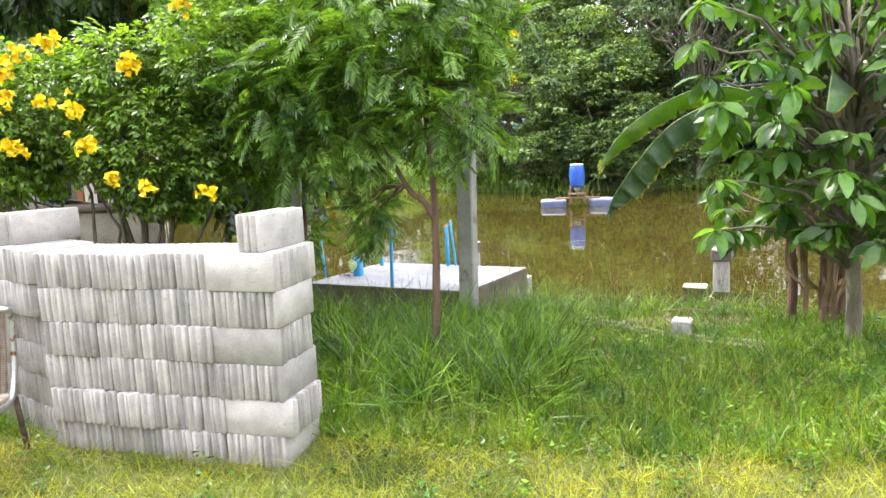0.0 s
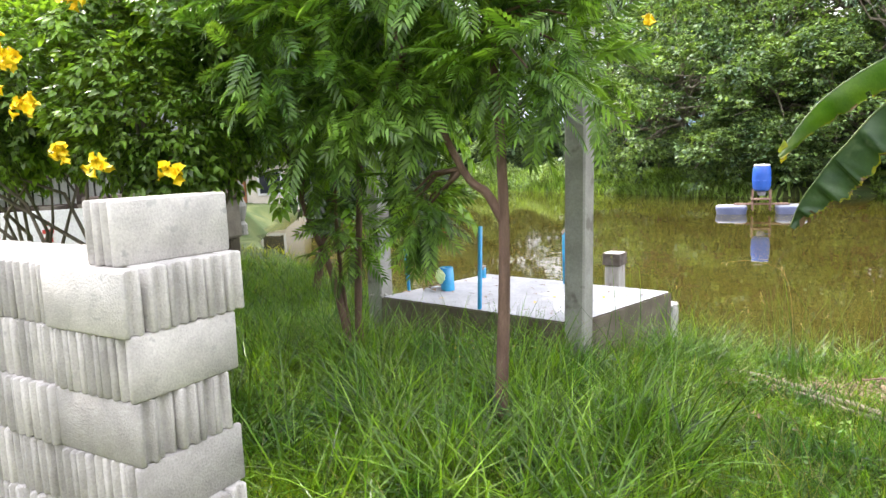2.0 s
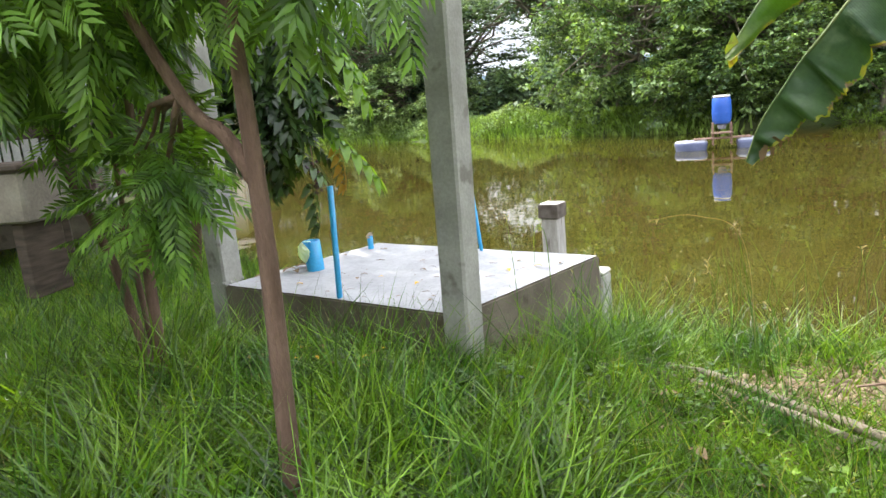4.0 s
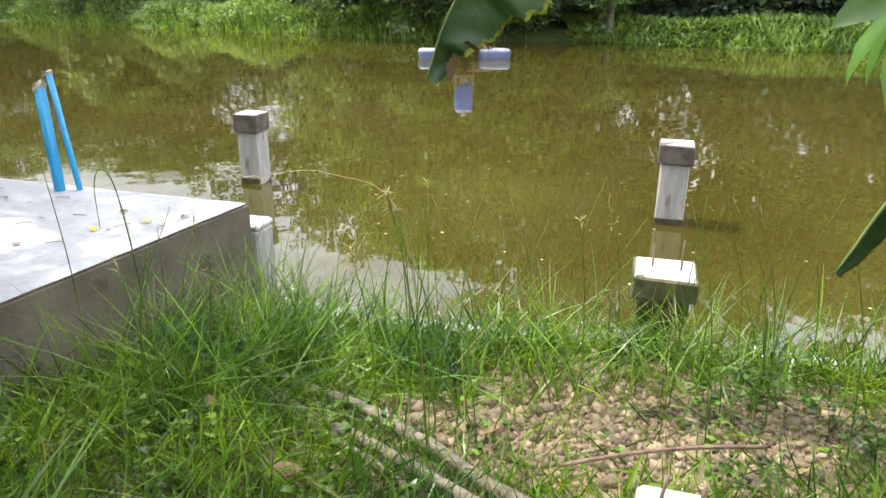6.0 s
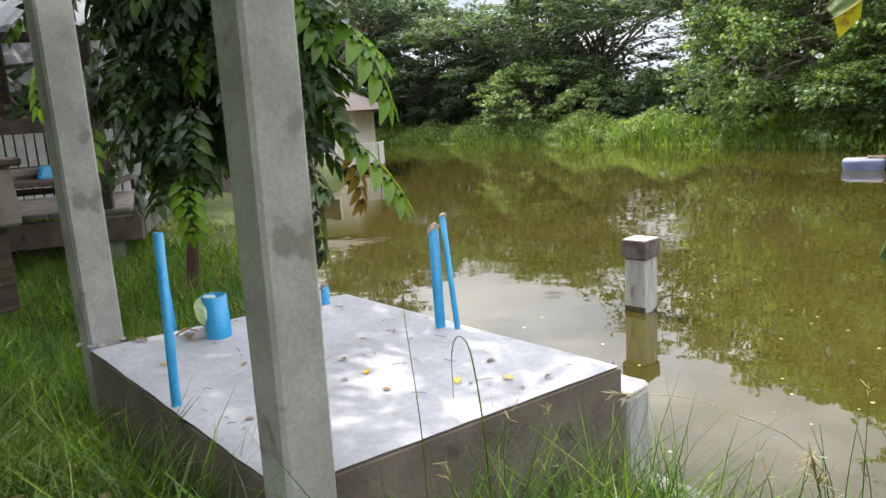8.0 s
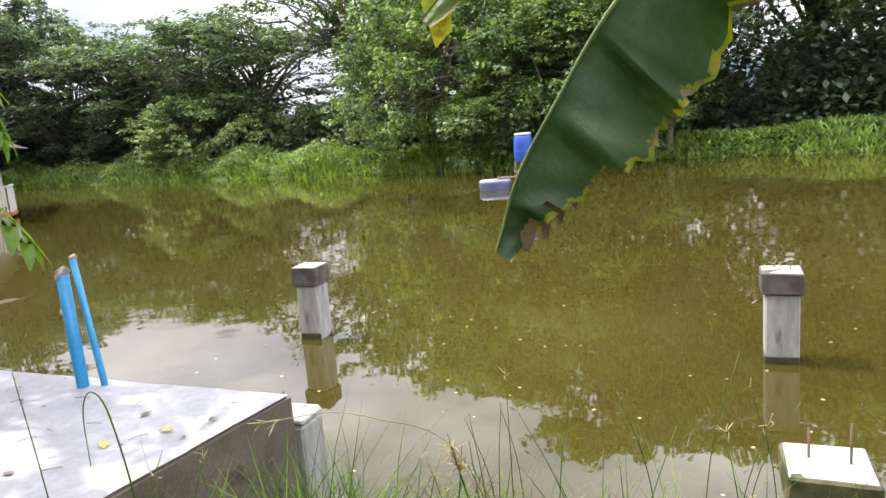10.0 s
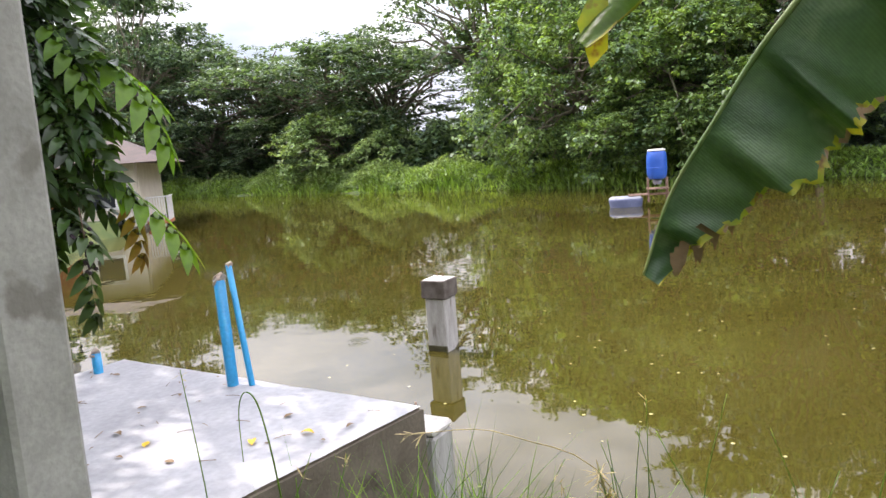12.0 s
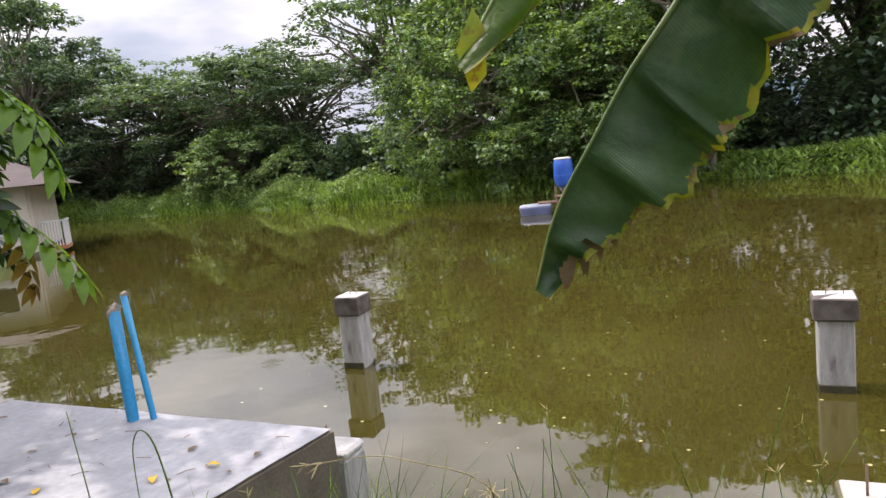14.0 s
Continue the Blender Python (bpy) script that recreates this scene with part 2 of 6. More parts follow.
M = {
    "ground": turf_ground(),
    "block": material("grey_cement_block", (0.345, 0.328, 0.308), (0.45, 0.43, 0.405), 9, 0.92, 0.9, 130, rand=0.22, island=False, dist=0.004, coords="World", spots=((0.36, 0.35, 0.33), 26, 0.62)),
    "concrete": material("cast_concrete", (0.25, 0.245, 0.22), (0.39, 0.385, 0.35), 4, 0.85, 0.6, 70, spots=((0.19, 0.18, 0.155), 7, 0.60), dist=0.004),
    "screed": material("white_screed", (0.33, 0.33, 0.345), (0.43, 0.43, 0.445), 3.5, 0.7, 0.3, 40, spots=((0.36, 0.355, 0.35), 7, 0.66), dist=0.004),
    # Brown concrete, darker than the screed; serves slab sides, beams and stilts.
    "beamside": material("brown_concrete", (0.10, 0.082, 0.06), (0.18, 0.15, 0.115), 4, 0.9, 0.5, 70, spots=((0.07, 0.06, 0.04), 6, 0.6), dist=0.006),
    # Dark brown-grey concrete for the pier caps.
    "caps": material("dark_cap_concrete", (0.075, 0.06, 0.05), (0.15, 0.13, 0.115), 9, 0.8, 0.4, 80, dist=0.004),
    "pier": material("streaked_concrete", (0.32, 0.31, 0.29), (0.46, 0.45, 0.43), 7, 0.85, 0.4, 60, stretch=(2.5, 2.5, 0.5), spots=((0.20, 0.18, 0.16), 5, 0.62), dist=0.004),
    "algae": material("wet_algae", (0.045, 0.04, 0.022), (0.08, 0.075, 0.04), 12, 0.4, 0.3, 70),
    "moss": material("mossy_concrete", (0.075, 0.075, 0.03), (0.18, 0.16, 0.09), 9, 0.85, 0.5, 70, spots=((0.05, 0.07, 0.015), 7, 0.52), dist=0.006),
    # Paler concrete for the tops of piers and stubs.
    "paletop": material("pale_concrete_top", (0.44, 0.42, 0.39), (0.60, 0.58, 0.55), 12, 0.8, 0.3, 90),
    "pipe": material("blue_pvc", (0.02, 0.27, 0.55), (0.03, 0.33, 0.62), 8, 0.35, 0.05, 80),
    "rust": material("rusty_steel", (0.16, 0.09, 0.06), (0.28, 0.19, 0.14), 30, 0.7, 0.4, 200),
    "cloth": material("dirty_cloth", (0.30, 0.24, 0.19), (0.48, 0.42, 0.36), 30, 0.9, 0.5, 120),
    "bag": material("thin_plastic", (0.7, 0.72, 0.75), (0.85, 0.87, 0.9), 20, 0.25, 0.5, 60, leaf=0.5),
    "drum": material("blue_drum", (0.02, 0.09, 0.42), (0.03, 0.12, 0.50), 3, 0.4, 0.05, 40),
    "lid": material("white_lid", (0.6, 0.6, 0.58), (0.75, 0.75, 0.72), 5, 0.5, 0.1, 40),
    "float": material("blue_grey_float", (0.09, 0.11, 0.20), (0.14, 0.16, 0.27), 3, 0.55, 0.1, 30),
    "floattop": material("pale_float_top", (0.22, 0.23, 0.28), (0.36, 0.37, 0.40), 5, 0.6, 0.1, 30),
    "darkwood": material("weathered_dark_wood", (0.05, 0.035, 0.025), (0.11, 0.08, 0.06), 4, 0.8, 0.4, 60, stretch=(1, 1, 6)),
    "plank": material("grey_deck_plank", (0.24, 0.21, 0.18), (0.36, 0.32, 0.28), 4, 0.85, 0.3, 60, rand=0.2, island=False, coords="World"),
    "bamboo": material("weathered_pole", (0.16, 0.13, 0.09), (0.28, 0.24, 0.17), 12, 0.75, 0.5, 90, spots=((0.17, 0.13, 0.09), 14, 0.6)),
    "soil": material("bare_soil", (0.20, 0.135, 0.085), (0.33, 0.24, 0.16), 3, 0.95, 0.8, 45, spots=((0.10, 0.07, 0.04), 5, 0.6), dist=0.03),
    "clod": material("soil_clod", (0.19, 0.14, 0.085), (0.34, 0.265, 0.175), 9, 0.95, 0.7, 60, rand=0.45, dist=0.01),
    "grass": material("fresh_grass", (0.038, 0.112, 0.010), (0.145, 0.245, 0.018), 3.5, 0.36, 0, 20, rand=0.75, leaf=0.3),
    "lawn": material("short_grass", (0.13, 0.18, 0.015), (0.35, 0.35, 0.035), 3.5, 0.42, 0, 20, rand=0.75, leaf=0.25),
    "straw": material("dry_grass", (0.28, 0.22, 0.10), (0.38, 0.32, 0.17), 5, 0.7, 0, 20, rand=0.3, leaf=0.2),
    "neem": material("feathery_leaf", (0.065, 0.14, 0.030), (0.18, 0.31, 0.05), 2.5, 0.38, 0, 20, rand=0.6, leaf=0.38),
    "tecoma": material("shrub_leaf", (0.09, 0.175, 0.030), (0.21, 0.34, 0.05), 2.5, 0.38, 0, 20, rand=0.6, leaf=0.38),
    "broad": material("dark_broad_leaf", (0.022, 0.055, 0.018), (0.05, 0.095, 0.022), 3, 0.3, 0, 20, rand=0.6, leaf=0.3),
    # Lighter copy of the broad leaf, with sunlight put into its colour.
    "young": material("painted_sunlit_leaf", (0.10, 0.22, 0.015), (0.16, 0.30, 0.02), 3, 0.4, 0, 20, rand=0.25, leaf=0.5),
    "bronze": material("bronze_leaf", (0.22, 0.12, 0.03), (0.20, 0.18, 0.03), 3, 0.4, 0, 20, rand=0.25, leaf=0.45),
    "teak": material("large_leaf", (0.045, 0.12, 0.025), (0.13, 0.26, 0.045), 4, 0.33, 0.2, 30, rand=0.6, leaf=0.4),
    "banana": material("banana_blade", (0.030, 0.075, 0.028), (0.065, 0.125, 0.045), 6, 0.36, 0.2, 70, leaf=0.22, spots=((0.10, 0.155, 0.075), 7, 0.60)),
    # Lighter colour and more translucency stand in for sun shining through this blade.
    "backlit": material("backlit_banana_blade", (0.06, 0.13, 0.02), (0.12, 0.20, 0.025), 5, 0.38, 0.35, 70, leaf=0.6),
    "margin": material("yellow_margin", (0.35, 0.30, 0.02), (0.16, 0.24, 0.02), 20, 0.5, 0.1, 60, spots=((0.16, 0.08, 0.03), 24, 0.6), leaf=0.35),
    "rib": material("pale_midrib", (0.10, 0.17, 0.05), (0.20, 0.25, 0.09), 8, 0.45, 0.1, 60),
    "dryleaf": material("dead_leaf", (0.16, 0.10, 0.05), (0.30, 0.21, 0.12), 6, 0.85, 0.4, 60, rand=0.3),
    "petal": material("yellow_petal", (0.84, 0.58, 0.004), (0.90, 0.70, 0.01), 30, 0.5, 0, 60, rand=0.1),
    "petalfall": material("orange_petal", (0.75, 0.42, 0.01), (0.8, 0.5, 0.02), 30, 0.5, 0, 60),
    "berry": material("dark_berry", (0.02, 0.012, 0.02), (0.05, 0.03, 0.04), 30, 0.3, 0, 60),
    "bark": material("brown_bark", (0.11, 0.065, 0.045), (0.19, 0.12, 0.085), 7, 0.9, 0.8, 60, stretch=(3, 3, 0.8), dist=0.01),
    "greybark": material("grey_bark", (0.13, 0.11, 0.08), (0.24, 0.21, 0.16), 5, 0.9, 0.6, 50, stretch=(2, 2, 0.6), dist=0.01),
    # far1 and far2 have aerial haze mixed into their leaf colours.
    "far1": material("far_leaf_hazed_dark", (0.045, 0.083, 0.060), (0.130, 0.195, 0.120), 1.0, 0.5, 0, 8, rand=0.7, leaf=0.35),
    "far2": material("far_leaf_hazed_mid", (0.050, 0.098, 0.055), (0.205, 0.305, 0.10), 1.0, 0.5, 0, 8, rand=0.7, leaf=0.35),
    "far3": material("far_leaf_light", (0.15, 0.23, 0.10), (0.27, 0.36, 0.17), 0.5, 0.55, 0, 8, rand=0.6, leaf=0.3),
    # Lifted and blued, so that the thicket's colour carries the haze of distance.
    "thicket": material("haze_tinted_thicket", (0.065, 0.105, 0.070), (0.115, 0.17, 0.11), 0.8, 0.8, 1.0, 6, dist=0.3, bump_scale=3),
    "reed": material("bank_grass", (0.13, 0.22, 0.04), (0.24, 0.35, 0.08), 0.7, 0.6, 0, 8, rand=0.6, leaf=0.3),
    "cream": material("cream_render", (0.62, 0.56, 0.46), (0.70, 0.64, 0.54), 2, 0.85, 0.1, 30),
    "brick": material("orange_wall", (0.42, 0.16, 0.07), (0.50, 0.21, 0.10), 3, 0.85, 0.2, 30),
    "redroof": material("red_brown_roof", (0.035, 0.020, 0.016), (0.06, 0.032, 0.026), 3, 0.7, 0.3, 20),
    "tin": material("pale_sheet_roof", (0.50, 0.51, 0.53), (0.64, 0.65, 0.68), 2, 0.45, 0.1, 20, metal=0.1),
    "whitepaint": material("white_paint", (0.72, 0.72, 0.70), (0.80, 0.80, 0.78), 6, 0.5, 0.1, 40),
    "redpaint": material("red_paint", (0.45, 0.04, 0.03), (0.55, 0.06, 0.04), 6, 0.5, 0.1, 40),
    "glass": material("dark_window_glass", (0.03, 0.035, 0.04), (0.05, 0.055, 0.06), 2, 0.08, 0, 20),
    "chrome": material("pitted_chrome", (0.5, 0.5, 0.5), (0.6, 0.6, 0.6), 20, 0.3, 0.2, 90, metal=0.9, spots=((0.25, 0.12, 0.07), 18, 0.6)),
    "slat": material("worn_seat_slat", (0.30, 0.20, 0.15), (0.46, 0.38, 0.32), 10, 0.8, 0.3, 60),
    "jar": material("old_cement_trough", (0.20, 0.17, 0.14), (0.30, 0.27, 0.22), 4, 0.9, 0.4, 40),
    # Hill colour with the blue of distance haze painted in.
    "mount": material("haze_blue_hill", (0.10, 0.16, 0.20), (0.12, 0.18, 0.23), 0.01, 1.0, 0, 1),
}


def veined(m, freq):
    """Adds fine parallel veins across a long blade to a leaf material, along its UV."""
    n, l = m.node_tree.nodes, m.node_tree.links
    p = n["Principled BSDF"]
    col = p.inputs["Base Color"].links[0].from_socket
    old = p.inputs["Normal"].links[0].from_socket
    co, w, hs, mr, b = n.new("ShaderNodeTexCoord"), n.new("ShaderNodeTexWave"), n.new("ShaderNodeHueSaturation"), n.new("ShaderNodeMapRange"), n.new("ShaderNodeBump")
    w.inputs["Scale"].default_value, w.inputs["Distortion"].default_value = freq, 0.6
    w.inputs["Detail"].default_value, w.inputs["Detail Scale"].default_value = 3, 2
    l.new(co.outputs["UV"], w.inputs["Vector"])
    mr.inputs["To Min"].default_value, mr.inputs["To Max"].default_value = 0.92, 1.09
    l.new(w.outputs["Fac"], mr.inputs["Value"])
    l.new(mr.outputs["Result"], hs.inputs["Value"])
    l.new(col, hs.inputs["Color"])
    l.new(hs.outputs["Color"], p.inputs["Base Color"])
    b.inputs["Strength"].default_value, b.inputs["Distance"].default_value = 0.25, 0.001
    l.new(w.outputs["Fac"], b.inputs["Height"])
    l.new(old, b.inputs["Normal"])
    l.new(b.outputs["Normal"], p.inputs["Normal"])


veined(M["banana"], 85)
veined(M["backlit"], 55)


def water_material():
    m = bpy.data.materials.new("pond_water")
    m.use_nodes = True
    n, l = m.node_tree.nodes, m.node_tree.links
    p = n["Principled BSDF"]
    p.inputs["Roughness"].default_value, p.inputs["IOR"].default_value = 0.02, 1.52
    co = n.new("ShaderNodeTexCoord")
    a, r = n.new("ShaderNodeTexNoise"), n.new("ShaderNodeValToRGB")
    a.inputs["Scale"].default_value, a.inputs["Detail"].default_value = 0.25, 4
    r.color_ramp.elements[0].position, r.color_ramp.elements[1].position = 0.35, 0.65
    r.color_ramp.elements[0].color, r.color_ramp.elements[1].color = (0.047, 0.039, 0.007, 1), (0.066, 0.057, 0.012, 1)
    l.new(co.outputs["Object"], a.inputs["Vector"])
    l.new(a.outputs["Fac"], r.inputs["Fac"])
    # floating specks
    v, r2, mxx = n.new("ShaderNodeTexVoronoi"), n.new("ShaderNodeValToRGB"), n.new("ShaderNodeMix")
    v.inputs["Scale"].default_value = 4.6
    r2.color_ramp.elements[0].position, r2.color_ramp.elements[1].position = 0.05, 0.07
    r2.color_ramp.elements[0].color, r2.color_ramp.elements[1].color = (1, 1, 1, 1), (0, 0, 0, 1)
    mxx.data_type = "RGBA"
    mxx.inputs["B"].default_value = (0.45, 0.42, 0.20, 1)
    l.new(co.outputs["Object"], v.inputs["Vector"])
    l.new(v.outputs["Distance"], r2.inputs["Fac"])
    l.new(r2.outputs["Color"], mxx.inputs["Factor"])
    l.new(r.outputs["Color"], mxx.inputs["A"])
    l.new(mxx.outputs["Result"], p.inputs["Base Color"])
    w1, w2, ad, b = (n.new("ShaderNodeTexNoise"), n.new("ShaderNodeTexNoise"), n.new("ShaderNodeMath"), n.new("ShaderNodeBump"))
    w1.inputs["Scale"].default_value, w1.inputs["Detail"].default_value = 1.5, 2
    w2.inputs["Scale"].default_value, w2.inputs["Detail"].default_value = 7.0, 1
    l.new(co.outputs["Object"], w1.inputs["Vector"])
    l.new(co.outputs["Object"], w2.inputs["Vector"])
    ad.operation = "MULTIPLY_ADD"
    ad.inputs[1].default_value = 0.075
    l.new(w2.outputs["Fac"], ad.inputs[0])
    l.new(w1.outputs["Fac"], ad.inputs[2])
    # rings left by drops
    rv, sn, fr, fa, ml, sm = n.new("ShaderNodeTexVoronoi"), n.new("ShaderNodeMath"), n.new("ShaderNodeMath"), n.new("ShaderNodeMapRange"), n.new("ShaderNodeMath"), n.new("ShaderNodeMath")
    rv.inputs["Scale"].default_value = 0.8
    fr.operation, sn.operation, ml.operation, sm.operation = "MULTIPLY", "SINE", "MULTIPLY", "ADD"
    fr.inputs[1].default_value = 150
    fa.inputs["From Min"].default_value, fa.inputs["From Max"].default_value = 0.0, 0.16
    fa.inputs["To Min"].default_value, fa.inputs["To Max"].default_value = 0.17, 0.0
    l.new(co.outputs["Object"], rv.inputs["Vector"])
    l.new(rv.outputs["Distance"], fr.inputs[0])
    l.new(fr.outputs["Value"], sn.inputs[0])
    l.new(rv.outputs["Distance"], fa.inputs["Value"])
    l.new(sn.outputs["Value"], ml.inputs[0])
    l.new(fa.outputs["Result"], ml.inputs[1])
    l.new(ml.outputs["Value"], sm.inputs[0])
    l.new(ad.outputs["Value"], sm.inputs[1])
    b.inputs["Strength"].default_value, b.inputs["Distance"].default_value = 0.5, 0.0065
    l.new(sm.outputs["Value"], b.inputs["Height"])
    l.new(b.outputs["Normal"], p.inputs["Normal"])
    return m


M["water"] = water_material()


# ---- mesh helpers ----
RNG = np.random.default_rng(7)


def mesh_from(name, verts, faces, mats, index=None, smooth=False):
    """A mesh from arrays; faces is a list of (n, k) index arrays."""
    me = bpy.data.meshes.new(name)
    verts = np.asarray(verts, dtype=np.float32)
    faces = [np.asarray(f, dtype=np.int32) for f in faces if len(f)]
    me.vertices.add(len(verts))
    me.vertices.foreach_set("co", verts.ravel())
    flat = np.concatenate([f.ravel() for f in faces])
    sizes = np.concatenate([np.full(len(f), f.shape[1], dtype=np.int32) for f in faces])
    starts = np.concatenate([[0], np.cumsum(sizes)[:-1]]).astype(np.int32)
    me.loops.add(len(flat))
    me.loops.foreach_set("vertex_index", flat)
    me.polygons.add(len(sizes))
    me.polygons.foreach_set("loop_start", starts)
    me.polygons.foreach_set("loop_total", sizes)
    if index is not None:
        me.polygons.foreach_set("material_index", np.asarray(index, dtype=np.int32))
    if smooth:
        me.polygons.foreach_set("use_smooth", np.ones(len(sizes), dtype=bool))
    for m in (mats if isinstance(mats, (list, tuple)) else [mats]):
        me.materials.append(m)
    me.update(calc_edges=True)
    return me


def frames(fwd, up_hint=(0, 0, 1), roll=None):
    """Rotation matrices whose y axis is fwd and whose z axis is near up_hint."""
    f = np.asarray(fwd, float)
    f = f / np.linalg.norm(f, axis=1, keepdims=True)
    h = np.broadcast_to(np.asarray(up_hint, float), f.shape)
    x = np.cross(f, h)
    bad = np.linalg.norm(x, axis=1) < 1e-3
    x[bad] = (1, 0, 0)
    x /= np.linalg.norm(x, axis=1, keepdims=True)
    z = np.cross(x, f)
    if roll is not None:
        c, s = np.cos(roll)[:, None], np.sin(roll)[:, None]
        x, z = c * x + s * z, c * z - s * x
    return np.stack([x, f, z], axis=2)


def spread(tv, tf, pos, rot, size):
    """Copies of a template into arrays: vertices and a list of face arrays."""
    tv = np.asarray(tv, float)
    size = np.asarray(size, float)
    if size.ndim == 1:
        size = size[:, None]
    v = np.einsum("nij,nkj->nki", rot, tv[None] * (size[:, None, :] if size.shape[1] == 3 else size[:, :, None])) + pos[:, None]
    off = (np.arange(len(pos)) * len(tv))[:, None, None]
    return v.reshape(-1, 3), [(np.asarray(f)[None] + off).reshape(-1, len(f[0])) for f in tf]


def joined(parts):
    """Joins several (vertices, faces) sets."""
    vs, fs, o = [], {}, 0
    for v, f in parts:
        vs.append(v)
        for a in f:
            a = np.asarray(a)
            fs.setdefault(a.shape[1], []).append(a + o)
        o += len(v)
    return np.concatenate(vs), [np.concatenate(a) for a in fs.values()]


def tube(points, radii, sides=8, cap=True):
    """A tapered tube along points."""
    p = np.asarray(points, float)
    r = np.broadcast_to(np.asarray(radii, float), (len(p),))
    d = np.gradient(p, axis=0)
    d /= np.linalg.norm(d, axis=1, keepdims=True)
    ref = np.array([1.0, 0, 0]) if abs(d[0][2]) > 0.8 else np.array([0, 0, 1.0])
    vs = []
    for i in range(len(p)):
        x = np.cross(d[i], ref)
        x /= np.linalg.norm(x)
        y = np.cross(d[i], x)
        a = np.arange(sides) / sides * 2 * np.pi
        vs.append(p[i] + r[i] * (np.cos(a)[:, None] * x + np.sin(a)[:, None] * y))
    v = np.concatenate(vs)
    q = []
    for i in range(len(p) - 1):
        for k in range(sides):
            a, b = i * sides + k, i * sides + (k + 1) % sides
            q.append((a, b, b + sides, a + sides))
    faces = [np.array(q)]
    if cap:
        faces.append(np.array([list(range(sides))[::-1], [(len(p) - 1) * sides + k for k in range(sides)]]))
    return v, faces


def bent(points, n=8):
    """A smooth curve through points (Catmull-Rom)."""
    p = np.asarray(points, float)
    p = np.vstack([2 * p[0] - p[1], p, 2 * p[-1] - p[-2]])
    out = []
    for i in range(1, len(p) - 2):
        for t in np.linspace(0, 1, n, endpoint=False):
            a, b, c, d = p[i - 1], p[i], p[i + 1], p[i + 2]
            out.append(0.5 * (2 * b + (c - a) * t + (2 * a - 5 * b + 4 * c - d) * t * t + (3 * b - a - 3 * c + d) * t ** 3))
    out.append(p[-2])
    return np.array(out)


def array_part(name, vf, mat, parent=None, label="", smooth=False, kind=""):
    ob = new(name, mesh_from(name, vf[0], vf[1], mat, smooth=smooth))
    ob.parent = parent
    return tagged(ob, label, kind=kind)


def part(name, bm, mat, parent=None, label="", smooth=False):
    me = bpy.data.meshes.new(name)
    bm.to_mesh(me)
    bm.free()
    if smooth:
        for p in me.polygons:
            p.use_smooth = True
    for m in (mat if isinstance(mat, (list, tuple)) else [mat]):
        me.materials.append(m)
    ob = new(name, me)
    ob.parent = parent
    return tagged(ob, label)


def empty(name, loc, yaw=0.0, label="", category="", group=""):
    e = new(name)
    e.matrix_world = pose(*loc, 0, 0, yaw)
    return tagged(e, label, category, group)


def box(sx, sy, sz, at=(0, 0, 0), bevel=0.006, bm=None, rough=0.0, turn=0.0, tilt=0.0):
    """A bevelled box standing on at (centre of its bottom), with slightly uneven corners."""
    bm = bm or bmesh.new()
    m = Matrix.Translation(at) @ Matrix.Rotation(turn, 4, "Z") @ Matrix.Rotation(tilt, 4, "Y") @ Matrix.Translation((0, 0, sz / 2)) @ Matrix.Diagonal((sx, sy, sz, 1))
    g = bmesh.ops.create_cube(bm, size=1, matrix=m)
    if rough:
        for v in g["verts"]:
            v.co += Vector(RNG.normal(0, rough, 3))
    if bevel:
        edges = {e for v in g["verts"] for e in v.link_edges}
        bmesh.ops.bevel(bm, geom=list(edges), offset=bevel, segments=1, affect="EDGES")
    return bm


def lathe(profile, sides=24, bm=None, at=(0, 0, 0)):
    """A turned solid from (radius, height) pairs."""
    bm = bm or bmesh.new()
    rings = []
    for r, z in profile:
        rings.append([bm.verts.new((at[0] + r * math.cos(a), at[1] + r * math.sin(a), at[2] + z)) for a in (k * math.tau / sides for k in range(sides))])
    for a, b in zip(rings, rings[1:]):
        for k in range(sides):
            bm.faces.new((a[k], a[(k + 1) % sides], b[(k + 1) % sides], b[k]))
    bm.faces.new(rings[0][::-1])
    bm.faces.new(rings[-1])
    return bm


# ---- ground and pond ----
NEAR_X = [-120, -40, -24, -17, -11, -7.0, -4.6, -3.0, -1.8, 0.25, 2.75, 6, 12, 40, 120]
NEAR_Y = [40, 40, 31, 27, 16, 12.2, 10.2, 9.0, 8.1, 7.85, 7.22, 6.5, 6.2, 6, 6]
FAR_X = [-120, -32, -24, -13.7, -5.7, 1, 5.6, 10.5, 13, 40, 120]
FAR_Y = [60, 47.5, 44.6, 38.9, 34.8, 30.6, 31.5, 28.4, 27.8, 25, 20]


